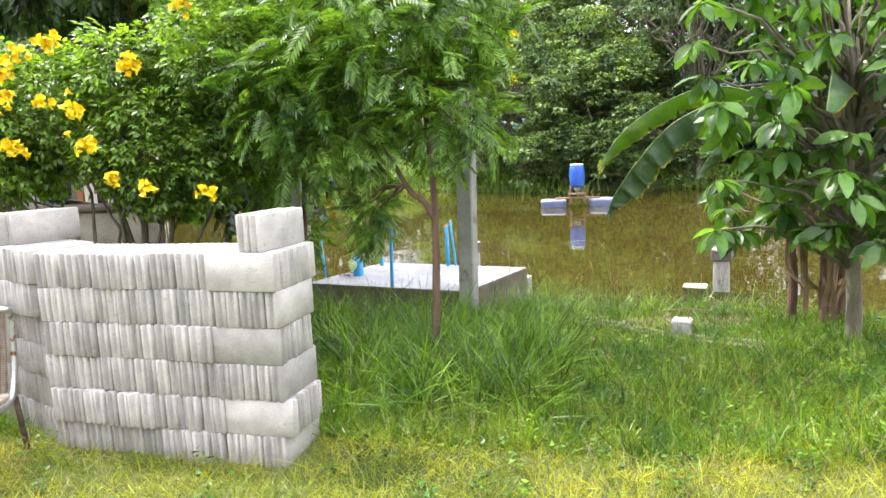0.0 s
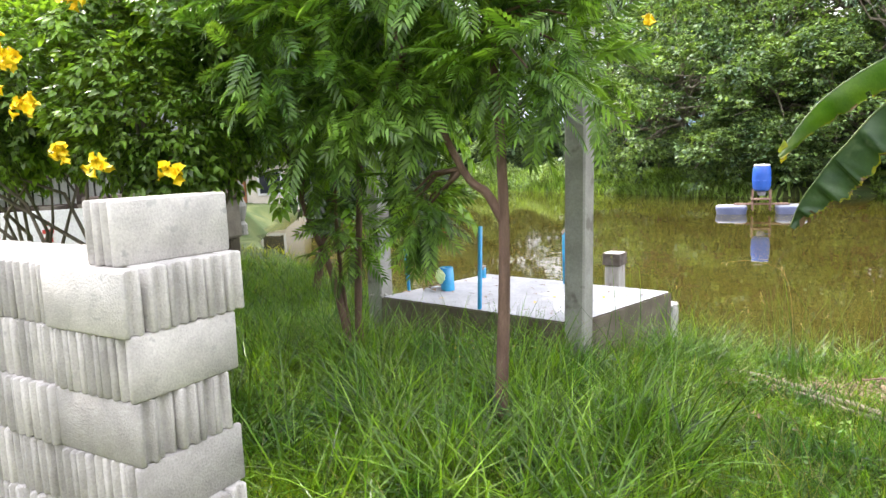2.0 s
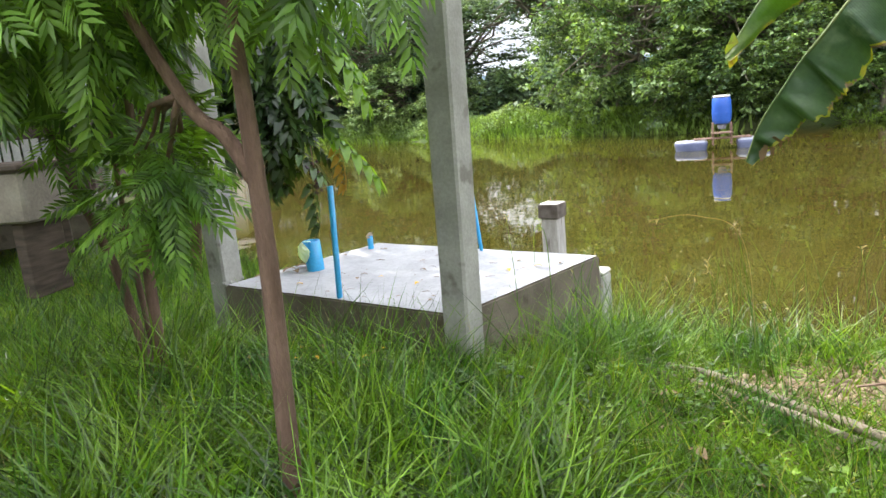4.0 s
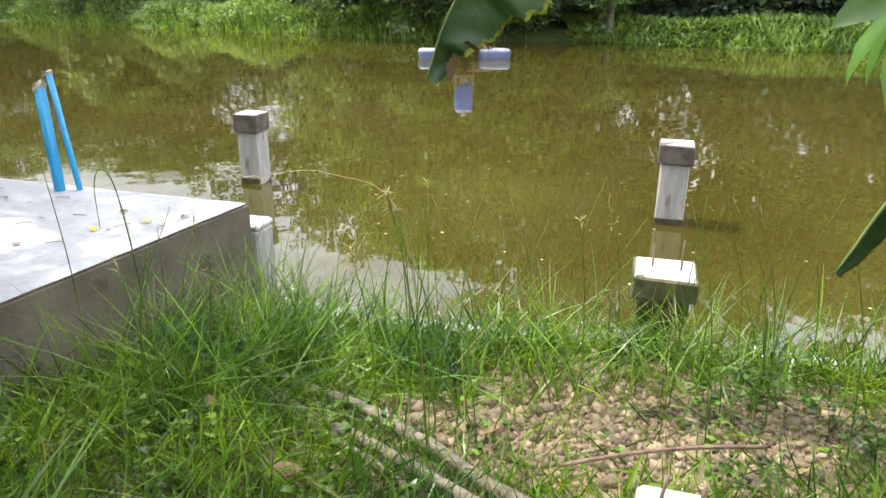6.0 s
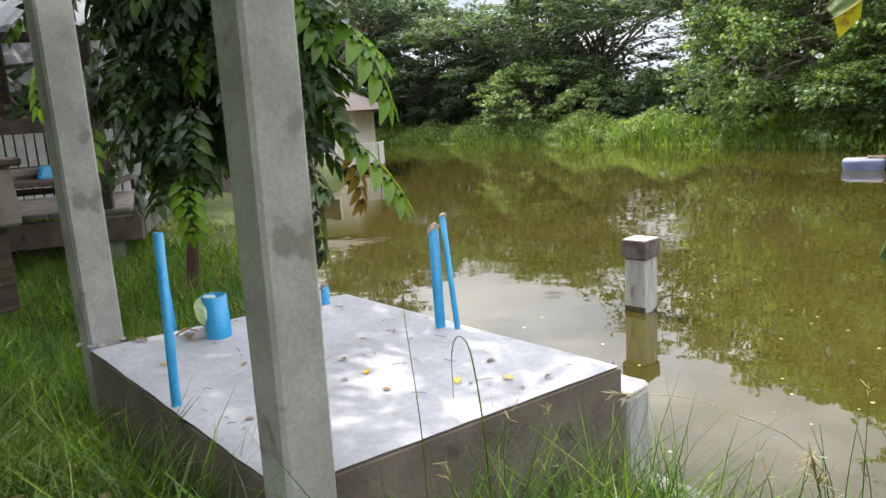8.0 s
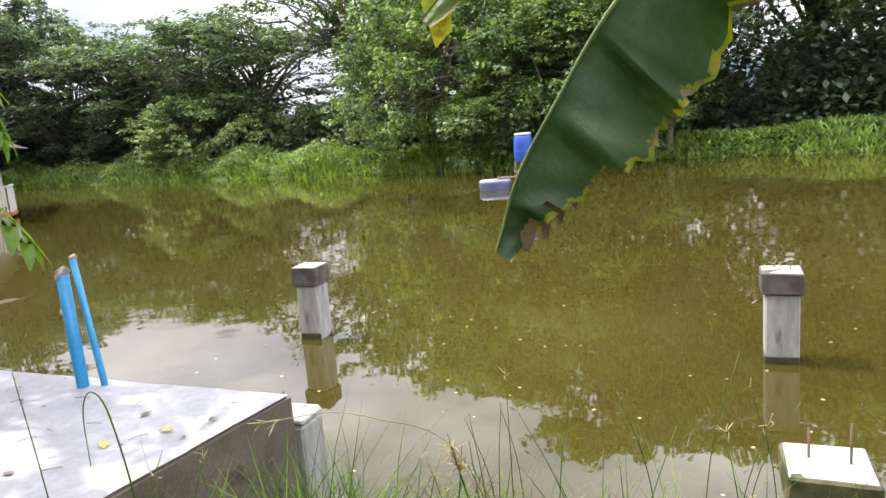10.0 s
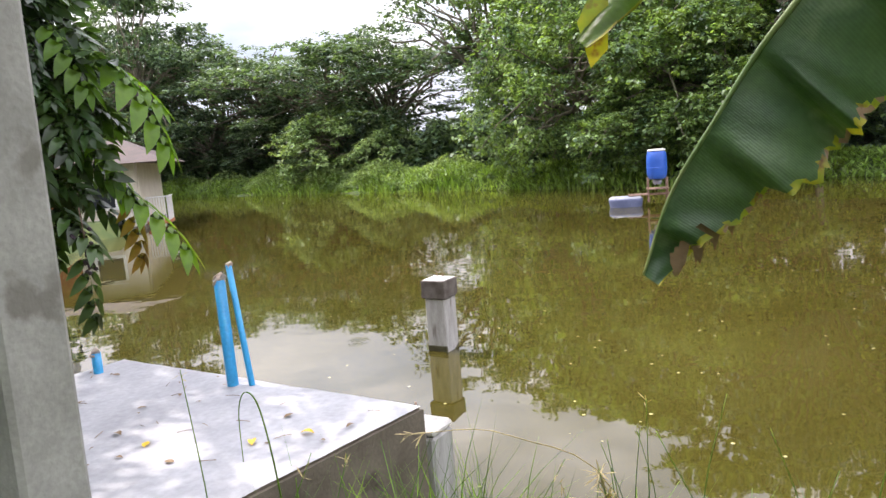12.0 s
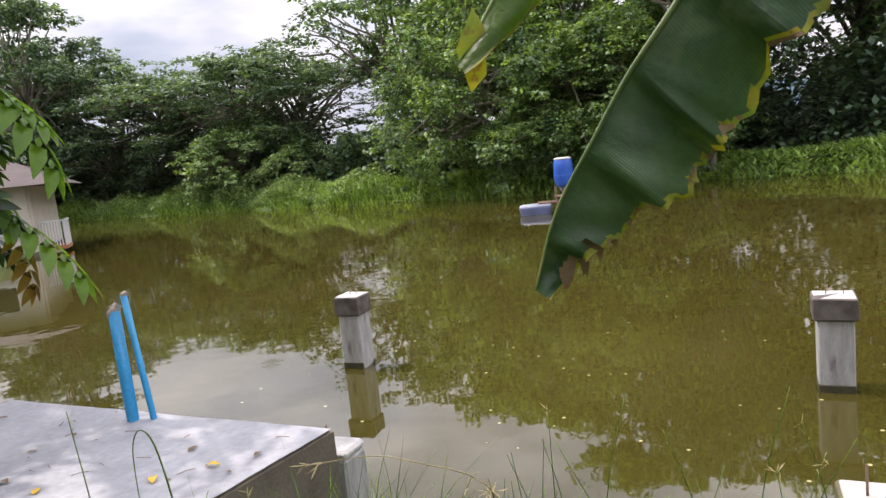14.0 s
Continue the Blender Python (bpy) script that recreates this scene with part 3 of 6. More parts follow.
def lift(x, y):
    """Height of the ground at x, y."""
    x, y = np.asarray(x, float), np.asarray(y, float)
    near, far = y - np.interp(x, NEAR_X, NEAR_Y), np.interp(x, FAR_X, FAR_Y) - y
    base = np.interp(y, [-20, 2.0, 4.0, 5.2, 6.2, 7.0, 7.6, 9, 12], [0.80, 0.73, 0.68, 0.64, 0.58, 0.50, 0.40, 0.42, 0.5])
    bumps = 0.02 * np.sin(1.7 * x + 0.6 * y) + 0.015 * np.sin(3.1 * y - 1.3 * x + 1) + 0.008 * np.sin(7 * x) * np.sin(6 * y)
    land = base + bumps + 0.12 * np.exp(-((x + 0.9) / 1.2) ** 2 - ((y - 6.25) / 0.40) ** 2)
    bank = np.clip(-near / 0.35, 0, 1)
    d = np.minimum(near, far)
    bed = -np.clip(0.25 + d * 0.7, 0, 1.4)
    fb = np.clip(-far / 1.5, 0, 1)
    farland = 0.75 * fb + 0.25 * np.clip(-far / 8, 0, 1)
    out = np.where(d > 0, bed, 0.0)
    out = np.where(near <= 0, -0.2 + (land + 0.2) * bank, out)
    out = np.where((far <= 0) & (near > 0), -0.1 + farland, out)
    return out


def axis_steps(lo, hi, fine, far):
    mid = np.arange(lo, hi + fine / 2, fine)
    grow = [0.0]
    step = fine
    while grow[-1] < far:
        step *= 1.17
        grow.append(grow[-1] + step)
    g = np.array(grow[1:])
    return np.concatenate([lo - g[::-1], mid, hi + g])


gx, gy = axis_steps(-5.5, 4.5, 0.09, 700), axis_steps(-1.0, 9.5, 0.09, 700)
GX, GY = np.meshgrid(gx, gy)
GZ = lift(GX, GY)
nx, ny = len(gx), len(gy)
ii = (np.arange(ny - 1)[:, None] * nx + np.arange(nx - 1)[None]).ravel()
ground = new("ground", mesh_from("ground", np.stack([GX, GY, GZ], -1).reshape(-1, 3), [np.stack([ii, ii + 1, ii + nx + 1, ii + nx], 1)], M["ground"], smooth=True))
tagged(ground, "bare brown soil ground under the grass round the pond", "ground", kind="structure")

wx, wy = np.array([-130, -60, -20, 0, 20, 60, 130.0]), np.array([3.0, 9, 15, 25, 40, 64.0])
WX, WY = np.meshgrid(wx, wy)
ii = (np.arange(len(wy) - 1)[:, None] * len(wx) + np.arange(len(wx) - 1)[None]).ravel()
water = new("water", mesh_from("water", np.stack([WX, WY, WX * 0], -1).reshape(-1, 3), [np.stack([ii, ii + 1, ii + len(wx) + 1, ii + len(wx)], 1)], M["water"]))
tagged(water, "murky olive green pond water with faint ripples", "pond", kind="structure")


# ---- platform, columns and piers ----
YAW = -14.4
PF, PR, PL = Vector((-0.37, 6.39, 0)), Vector((0.13, 7.64, 0)), Vector((-2.15, 6.88, 0))
PB = PR + PL - PF
TOP = 0.915


def platform():
    e = empty("concrete_platform", (*PF.xy, 0.5), 0, "low white-topped concrete slab over the pond edge with dark brown sides", "platform")
    bm = bmesh.new()
    pts = [p - Vector((PF.x, PF.y, 0)) for p in (PF, PR, PB, PL)]
    lo = [bm.verts.new((p.x, p.y, -0.72 if k in (1, 2) else -0.25)) for k, p in enumerate(pts)]
    hi = [bm.verts.new((p.x, p.y, TOP - 0.5 - 0.004)) for p in pts]
    for k in range(4):
        bm.faces.new((lo[k], lo[(k + 1) % 4], hi[(k + 1) % 4], hi[k]))
    bm.faces.new(hi)
    bm.faces.new(lo[::-1])
    bmesh.ops.bevel(bm, geom=[x for x in bm.edges if all(v in hi for v in x.verts)], offset=0.012, segments=2, affect="EDGES")
    part("body", bm, M["beamside"], e, "dark brown side beams")
    # uneven poured top
    n = 46
    u, v = np.meshgrid(np.linspace(0, 1, n), np.linspace(0, 1, n))
    a, b = np.array(pts[1].xy), np.array(pts[3].xy)
    jag = lambda s, k: 0.0015 * np.sin(s * 23 + k) + 0.001 * np.sin(s * 57 + 2 * k)
    uu = np.where((u > 0) & (u < 1), u, np.where(u == 0, 0.004 + jag(v, 1) / 1.3, 0.997 + jag(v, 2) / 1.3))
    vv = np.where((v > 0) & (v < 1), v, np.where(v == 0, 0.004 + jag(u, 3) / 1.8, 0.997 + jag(u, 4) / 1.8))
    xy = uu[..., None] * a + vv[..., None] * b
    z = TOP - 0.5 + 0.0015 * np.sin(17 * u + 3) * np.sin(13 * v) - 0.004 * ((u == 0) | (u == 1) | (v == 0) | (v == 1))
    ii = (np.arange(n - 1)[:, None] * n + np.arange(n - 1)[None]).ravel()
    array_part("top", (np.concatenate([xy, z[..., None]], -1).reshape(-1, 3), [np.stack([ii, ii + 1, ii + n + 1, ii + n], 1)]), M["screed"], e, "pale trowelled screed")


platform()


def column(loc, side, height, base, yaw, label, lean=0.0, lumps=5):
    e = empty("concrete_column", (*loc, base), yaw, label, "column", "columns of the platform")
    part("shaft", box(side, side, height, bevel=0.012, rough=0.002), M["concrete"], e)
    bm = bmesh.new()
    for k in range(lumps):
        a = RNG.uniform(0, 6.28)
        box(0.05, 0.03, 0.018, (math.cos(a) * side * 0.55, math.sin(a) * side * 0.55, TOP - base - 0.008), 0.008, bm, 0.003, a)
    if lumps:
        part("mortar_lump", bm, M["concrete"], e)
    e.matrix_basis = pose(*loc, base, 0, lean, 0) @ Matrix.Rotation(radians(yaw), 4, "Z")
    return e


column((-0.368, 6.45), 0.152, 3.2, 0.35, YAW, "tall square grey concrete column at the slab's front corner", 0.9, 0)
column((-2.22, 6.99), 0.16, 3.2, 0.35, YAW, "tall square grey concrete column at the slab's far corner")


def rebar(parent, x, y, z0, h, lean=(0, 0), r=0.0042):
    array_part("rebar", tube([(x, y, z0 - 0.03), (x + lean[0] * 0.5, y + lean[1] * 0.4, z0 + h * 0.5), (x + lean[0], y + lean[1], z0 + h)], r, 7), M["rust"], parent, "rusty bent bar")


def pier(loc, cap, cap_h, shaft, ztop, zbot, yaw, label, bars, top_mat="paletop", cap_mat="caps", shaft_mat="pier"):
    e = empty("concrete_pier", (*loc, zbot), yaw, label, "pier", "piers in the pond")
    h = ztop - zbot
    part("shaft", box(shaft, shaft, h - cap_h, bevel=0.01, rough=0.002), M[shaft_mat], e, "streaked grey shaft")
    if zbot < 0:
        part("wet_band", box(shaft + 0.006, shaft + 0.006, 0.17, (0, 0, -zbot - 0.11), 0.008, rough=0.002), M["algae"], e, "dark wet algae band")
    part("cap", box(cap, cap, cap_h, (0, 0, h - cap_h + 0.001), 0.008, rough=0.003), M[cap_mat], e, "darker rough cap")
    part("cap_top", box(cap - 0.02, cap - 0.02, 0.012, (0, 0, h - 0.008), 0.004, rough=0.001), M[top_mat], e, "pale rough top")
    for x, y, hh, lx, ly in bars:
        rebar(e, x, y, h, hh, (lx, ly))
    return e


pier((-0.99, 11.38), 0.25, 0.17, 0.21, 0.672, -0.6, YAW, "square concrete pier in the pond with a dark brown cap", [(-0.03, 0.02, 0.06, 0.005, 0), (0.04, 0.02, 0.05, -0.006, 0.0)])
pier((2.74, 10.30), 0.27, 0.15, 0.22, 0.652, -0.6, YAW, "square concrete pier in the pond with a grey cap", [(-0.05, 0.03, 0.07, 0.02, 0), (0.06, 0.02, 0.03, 0.0, 0.0)])
pier((1.87, 7.38), 0.25, 0.085, 0.20, 0.74, -0.4, YAW, "short mossy concrete pier at the pond edge with two upright bars", [(-0.05, 0.02, 0.10, 0.0, 0), (0.06, 0.0, 0.13, 0.0, 0.0)], cap_mat="moss", shaft_mat="moss")
pier((1.525, 5.99), 0.158, 0.03, 0.156, 0.742, 0.35, YAW, "short square concrete stub in the grass with two bent bars", [(-0.035, 0.0, 0.08, 0.015, 0.01), (0.045, -0.01, 0.085, 0.008, 0.0)], cap_mat="paletop")
pier((0.085, 7.79), 0.15, 0.03, 0.147, 0.785, -0.5, YAW, "concrete stub at the slab's corner with a hooked bar", [(-0.03, -0.03, 0.09, 0.005, 0.0), (0.0, -0.05, 0.07, -0.01, 0.0)], cap_mat="paletop")

bar = empty("steel_bar", (1.30, 6.10, 0.79), 0, "long thin rusty bar lying level above the soil beside a stub", "bar")
array_part("rod", tube(bent([(0.0, 0.0, -0.02), (0.15, 0.02, 0.0), (0.32, 0.05, 0.0), (0.50, 0.10, -0.03)], 4), 0.005, 7), M["rust"], bar)


def curb():
    e = empty("edge_beam", (0, 0, 0), 0, "narrow pale concrete edge beam along the waterline half buried in grass", "beam")
    line = [(-0.1, 8.03), (1.03, 7.72), (1.73, 7.55), (2.3, 7.45), (3.2, 7.2), (4.6, 6.85)]
    for k, (a, b) in enumerate(zip(line, line[1:])):
        a, b = Vector(a), Vector(b)
        c, d = (a + b) / 2, b - a
        bm = bmesh.new()
        bmesh.ops.create_grid(bm, x_segments=max(4, int(d.length / 0.07)), y_segments=2, size=0.5)
        for v in bm.verts:
            v.co.x *= d.length - 0.01
            v.co.y *= 0.10
        top = list(bm.faces)
        r = bmesh.ops.extrude_face_region(bm, geom=top)
        for v in [g for g in r["geom"] if isinstance(g, bmesh.types.BMVert)]:
            v.co.z += 0.22 + 0.008 * math.sin(v.co.x * 31 + k) + RNG.normal(0, 0.004)
        for v in bm.verts:
            v.co.y += 0.006 * math.sin(v.co.x * 17 + k)
        bmesh.ops.recalc_face_normals(bm, faces=bm.faces)
        ang = math.atan2(d.y, d.x)
        bmesh.ops.transform(bm, matrix=Matrix.Translation((c.x, c.y, 0.07 + (0.05 if k > 2 else 0.0))) @ Matrix.Rotation(ang, 4, "Z"), verts=bm.verts)
        part("beam_piece", bm, M["concrete"], e)


curb()


def pipe(loc, dia, h, lean=(0, 0), plug=False, label="upright blue plastic pipe cast into the white slab"):
    e = empty("blue_pipe", (*loc, TOP), 0, label, "pipe", "pipes on the slab")
    bm = bmesh.new()
    s = 18
    rings = []
    for r, z in ((dia / 2, -0.03), (dia / 2, h), (dia / 2 * 0.86, h), (dia / 2 * 0.86, h - 0.12)):
        f = z / h
        rings.append([bm.verts.new((lean[0] * f + r * math.cos(k * math.tau / s), lean[1] * f + r * math.sin(k * math.tau / s), z)) for k in range(s)])
    for a, b in zip(rings, rings[1:]):
        for k in range(s):
            bm.faces.new((a[k], a[(k + 1) % s], b[(k + 1) % s], b[k]))
    bm.faces.new(rings[-1])
    part("tube", bm, M["pipe"], e, smooth=True)
    if plug:
        bm = bmesh.new()
        bmesh.ops.create_icosphere(bm, subdivisions=3, radius=dia * 0.52, matrix=Matrix.Translation((lean[0], lean[1], h)))
        for v in bm.verts:
            n_ = noise.noise(v.co * 60 + Vector((loc[0] * 9, 0, 0)))
            v.co += Vector((n_, noise.noise(v.co * 50), n_ * 0.8)) * dia * 0.45
        part("rag_plug", bm, M["cloth"], e, "crumpled brown rag")
    return e


pipe((-1.165, 6.64), 0.034, 0.63, (0.02, 0.01))
pipe((-2.10, 7.30), 0.030, 0.40, (-0.02, 0.0))
pipe((-0.782, 7.79), 0.048, 0.46, (-0.005, 0.0), True, "thick upright blue plastic pipe stopped with a rag")
pipe((-0.695, 7.80), 0.026, 0.52, (-0.045, 0.0), True, "thin leaning blue plastic pipe stopped with a rag")
pipe((-1.60, 7.90), 0.044, 0.10, (0, 0), True, "short blue plastic pipe stub stopped with a grey rag")
pipe((-1.70, 7.27), 0.118, 0.20, (-0.01, 0.0), False, "wide short blue pipe standing open on the slab")

bag = empty("plastic_bag", (-1.72, 7.26, TOP + 0.205), 0, "thin clear plastic bag draped over a wide blue pipe", "bag")
bm = bmesh.new()
bmesh.ops.create_uvsphere(bm, u_segments=22, v_segments=12, radius=0.068)
for v in bm.verts:
    n_ = noise.noise(v.co * 40)
    v.co.x = v.co.x * (1 + 0.25 * n_) - 0.02
    v.co.y *= 1 + 0.2 * n_
    v.co.z = -0.07 + v.co.z * (1.3 if v.co.z < 0 else 0.9) + 0.01 * n_
part("film", bm, M["bag"], bag)


def slab_point(u, v):
    p = PF + (PR - PF) * u + (PL - PF) * v
    return p.x, p.y


def curled_leaf(loc, size, mat, label, cat, name, yaw, group=""):
    e = empty(name, loc, yaw, label, cat, group)
    n = 7
    vs, fs = [], []
    for i in range(n):
        t = i / (n - 1)
        w = size * 0.28 * math.sin(math.pi * min(1, t * 0.94 + 0.05)) + 0.0006
        z = size * 0.18 * math.sin(t * math.pi) * (0.6 + 0.4 * math.sin(yaw))
        vs += [(size * (t - 0.5), -w, z + size * 0.1), (size * (t - 0.5), 0, z + 0.001), (size * (t - 0.5), w, z + size * 0.07)]
    for i in range(n - 1):
        for k in (0, 1):
            a = i * 3 + k
            fs.append((a, a + 3, a + 4, a + 1))
    array_part("blade", (np.array(vs), [np.array(fs)]), mat, e)
    return e


for u, v, s in ((0.30, 0.33, 0.045), (0.62, 0.16, 0.05), (0.5, 0.34, 0.045), (0.72, 0.1, 0.05), (0.12, 0.72, 0.045), (0.35, 0.52, 0.03)):
    x, y = slab_point(u, v)
    curled_leaf((x, y, TOP + 0.003), s, M["petalfall"], "fallen yellow flower on the white slab", "flower", "fallen_flower", RNG.uniform(0, 360), "fallen flowers on the slab")
for k in range(34):
    x, y = slab_point(RNG.uniform(0.05, 0.97), RNG.uniform(0.04, 0.97))
    curled_leaf((x, y, TOP + 0.003), RNG.uniform(0.015, 0.045), M["dryleaf"], "small dry brown leaf fallen on the white slab", "leaf", "fallen_leaf", RNG.uniform(0, 360), "dry leaves on the slab")
for k, (x, y, s) in enumerate(((-1.83, 7.33, 0.13), (-1.88, 7.22, 0.10), (-1.80, 7.18, 0.08), (-2.0, 7.05, 0.07))):
    curled_leaf((x, y, TOP + 0.004), s, M["dryleaf"], "large curled dead leaf beside the wide blue pipe", "leaf", "dead_leaf", 70 * k, "dead leaves by the pipe")
tw = empty("twig_litter", (-1, 7, TOP + 0.006), 0, "thin dry twigs scattered on the white slab", "twig")
tws = []
for k in range(26):
    x, y = slab_point(RNG.uniform(0.05, 0.95), RNG.uniform(0.05, 0.95))
    a, ln = RNG.uniform(0, 6.28), RNG.uniform(0.02, 0.07)
    tws.append(tube([(x + 1, y - 7, 0), (x + 1 + ln * math.cos(a) / 2, y - 7 + ln * math.sin(a) / 2, 0.002), (x + 1 + ln * math.cos(a), y - 7 + ln * math.sin(a) * 0.8, 0)], 0.0012, 4))
tagged(array_part("twigs", joined(tws), M["dryleaf"], tw), kind="stuff")


# ---- poles, stones, clods ----
def ground_z(x, y):
    return float(lift(x, y))


def pole(pts, r, label):
    e = empty("wooden_pole", (pts[0][0], pts[0][1], 0), 0, label, "pole", "poles on the bank")
    p = [(x - pts[0][0], y - pts[0][1], ground_z(x, y) + r + dz) for x, y, dz in pts]
    c = bent(p, 8)
    c[:, 2] += 0.004 * np.sin(np.arange(len(c)) * 1.1)
    rr = r * (1 + 0.08 * np.sin(np.arange(len(c)) * 1.7)) * np.linspace(0.85, 1.1, len(c))
    array_part("stick", tube(c, rr, 10), M["bamboo"], e, smooth=True)


pole([(0.17, 6.97, 0.02), (0.55, 6.60, 0.02), (0.95, 6.28, 0.02), (1.4, 5.88, 0.02), (2.0, 5.35, 0.01)], 0.017, "long weathered grey-brown pole lying on the soil in the grass")
pole([(0.40, 6.84, 0.03), (0.8, 6.55, 0.03), (1.15, 6.22, 0.02), (1.5, 5.92, 0.02), (2.1, 5.45, 0.01)], 0.020, "longer weathered pole lying beside another on the soil")
pole([(0.45, 6.66, 0.0), (0.7, 6.45, 0.01), (0.95, 6.2, 0.01)], 0.012, "thin broken stick lying beside the poles")


def clods():
    bm = bmesh.new()
    bmesh.ops.create_icosphere(bm, subdivisions=1, radius=1)
    tv = np.array([v.co[:] for v in bm.verts])
    tf = np.array([[v.index for v in f.verts] for f in bm.faces])
    bm.free()
    n = 6500
    x, y = RNG.normal(1.55, 0.55, n), RNG.normal(6.65, 0.33, n)
    s = RNG.gamma(1.6, 0.0055, n).clip(0.003, 0.032)
    keep = (x > 0.55) & (y < np.interp(x, NEAR_X, NEAR_Y) - 0.1)
    x, y, s = x[keep], y[keep], s[keep]
    n = len(x)
    z = lift(x, y) + s * 0.10
    rot = frames(RNG.normal(0, 1, (n, 3)))
    sz = np.stack([s, s * RNG.uniform(0.6, 1, n), s * RNG.uniform(0.45, 0.8, n)], 1)
    v, f = spread(tv, [tf], np.stack([x, y, z], 1), rot, sz)
    v += RNG.normal(0, 0.0034, v.shape)
    ob = new("soil_clods", mesh_from("soil_clods", v, f, M["clod"]))
    tagged(ob, "loose pale brown clods of dug soil between the grass and the poles", "soil", kind="stuff")


clods()


# ---- block stack ----
def block_mesh():
    """A 39 x 19 x 7 cm block, grooved down both ends; length on x, thickness on y."""
    L, T, H, g, c = 0.195, 0.0332, 0.1885, 0.018, 0.006
    end = [(L - c, -T), (L, -T + c), (L, -T * 0.46), (L - g, -T * 0.32), (L - g, T * 0.32), (L, T * 0.46), (L, T - c), (L - c, T)]
    out = end + [(-x, y) for x, y in end[::-1]]
    lev = [(0.0, 0.982, 0.90), (0.005, 1, 1), (H - 0.006, 1, 1), (H, 0.98, 0.88)]
    vs = [(x * a, y * b, z) for z, a, b in lev for x, y in out]
    n = len(out)
    q = [(k + r * n, (k + 1) % n + r * n, (k + 1) % n + (r + 1) * n, k + (r + 1) * n) for r in range(3) for k in range(n)]
    cap = [list(range(n))[::-1], list(range(3 * n, 4 * n))]
    return mesh_from("block", np.array(vs), [np.array(q), np.array(cap)], M["block"])


BLOCK = block_mesh()


def lay(parent, x, y, z, yaw, wob=0.0045):
    b = new("block", BLOCK)
    b.parent = parent
    b.matrix_basis = pose(x + RNG.normal(0, wob), y + RNG.normal(0, wob), z, RNG.normal(0, 0.25), RNG.normal(0, 0.25), yaw + RNG.normal(0, 0.7))
    return b


def stack_main():
    e = empty("block_stack", (-0.825, 3.12, 0.672), 173.5, "waist-high stack of light grey grooved cement blocks on the grass", "block stack")
    # local x runs along the front to the far end, local -y goes back
    T = 0.0715
    for row in range(6):
        z = row * 0.1895
        off = RNG.normal(0, 0.014)
        if row % 2:
            for k in range(6 if row == 5 else 5):
                lay(e, 0.195 + off, -0.036 - k * T, z, 0)
        else:
            for k in range(5):
                lay(e, 0.04 + off + k * T * 1.03, -0.195, z, 90)
        x = 0.42 + off
        while x < (1.45 if row > 3 else 1.5):
            jut = RNG.normal(0, 0.008)
            for k in range(5):
                lay(e, x + RNG.normal(0, 0.002), -0.195 + jut + RNG.normal(0, 0.004), z, 90)
                x += T + 0.0005
            x += 0.003 + abs(RNG.normal(0.006, 0.006))
    return e


def stack_turned():
    e = empty("block_stack", (-2.32, 3.32, 0.69), 153, "stack of light grey cement blocks set askew against another", "block stack")
    T = 0.0715
    for row in range(6):
        z = row * 0.1895
        x = 0.036 + RNG.normal(0, 0.01) + (0.02 if row == 5 else 0)
        while x < 1.28:
            for k in range(5):
                lay(e, x, -0.195 + RNG.normal(0, 0.004) + (0.045 if row > 3 else -0.03), z, 90)
                x += T + 0.0008
            x += abs(RNG.normal(0.004, 0.006))
    return e


stack_main()
stack_turned()
ZT = 0.672 + 6 * 0.1895


def loose_pair(name, x, y, yaw, offs, label):
    e = empty(name, (x, y, ZT + (0.018 if x < -2 else 0)), yaw, label, "cement block")
    for dx, dy in offs:
        b = lay(e, dx, dy, 0, 0, 0)
    return e


loose_pair("loose_blocks", -0.95, 3.385, 78, ((0.0, -0.036), (-0.012, 0.036)), "two grey cement blocks standing together on top of the stack")
loose_pair("loose_blocks", -2.60, 3.70, 60, ((0.03, -0.036), (-0.05, 0.036)), "two grey cement blocks side by side on the block stack")


# ---- metal seat ----
def seat():
    e = empty("garden_seat", (-2.85, 2.86, 0.62), 18, "old metal-framed garden seat with rusty wire back and worn slats", "seat")
    for s, nm in ((0.5, "end_frame"), (-0.5, "end_frame")):
        pts = bent([(s, -0.22, 0.41), (s, -0.05, 0.41), (s, 0.12, 0.42), (s, 0.20, 0.60), (s, 0.23, 0.86), (s, 0.19, 0.90), (s * 0.8, 0.19, 0.91)], 6)
        array_part(nm, tube(pts, 0.017, 10), M["chrome"], e, "pitted chrome tube")
        array_part("leg", tube([(s, 0.16, 0.42), (s, 0.20, 0.2), (s, 0.24, 0.0)], 0.016, 8), M["darkwood"], e, "dark leg")
        array_part("leg", tube([(s * 0.96, -0.18, 0.40), (s * 0.97, -0.19, 0.2), (s, -0.20, 0.0)], 0.022, 8), M["darkwood"], e)
    array_part("top_rail", tube([(-0.42, 0.19, 0.91), (0.42, 0.19, 0.91)], 0.017, 10), M["chrome"], e)
    wires = []
    for k in range(46):
        z = 0.46 + k * 0.0093
        y = 0.13 + 0.10 * (k / 46) ** 0.8
        wires.append(tube([(-0.48, y, z), (0.48, y, z)], 0.0028, 4))
    for k in range(33):
        x = -0.46 + k * 0.029
        wires.append(tube([(x, 0.135, 0.45), (x, 0.20, 0.66), (x, 0.225, 0.88)], 0.003, 4))
    array_part("wire_back", joined(wires), M["rust"], e, "rusting wire mesh", kind="stuff")
    for k in range(6):
        part("seat_slat", box(0.98, 0.045, 0.018, (0, -0.19 + k * 0.062, 0.425), 0.004), M["slat"], e)


seat()


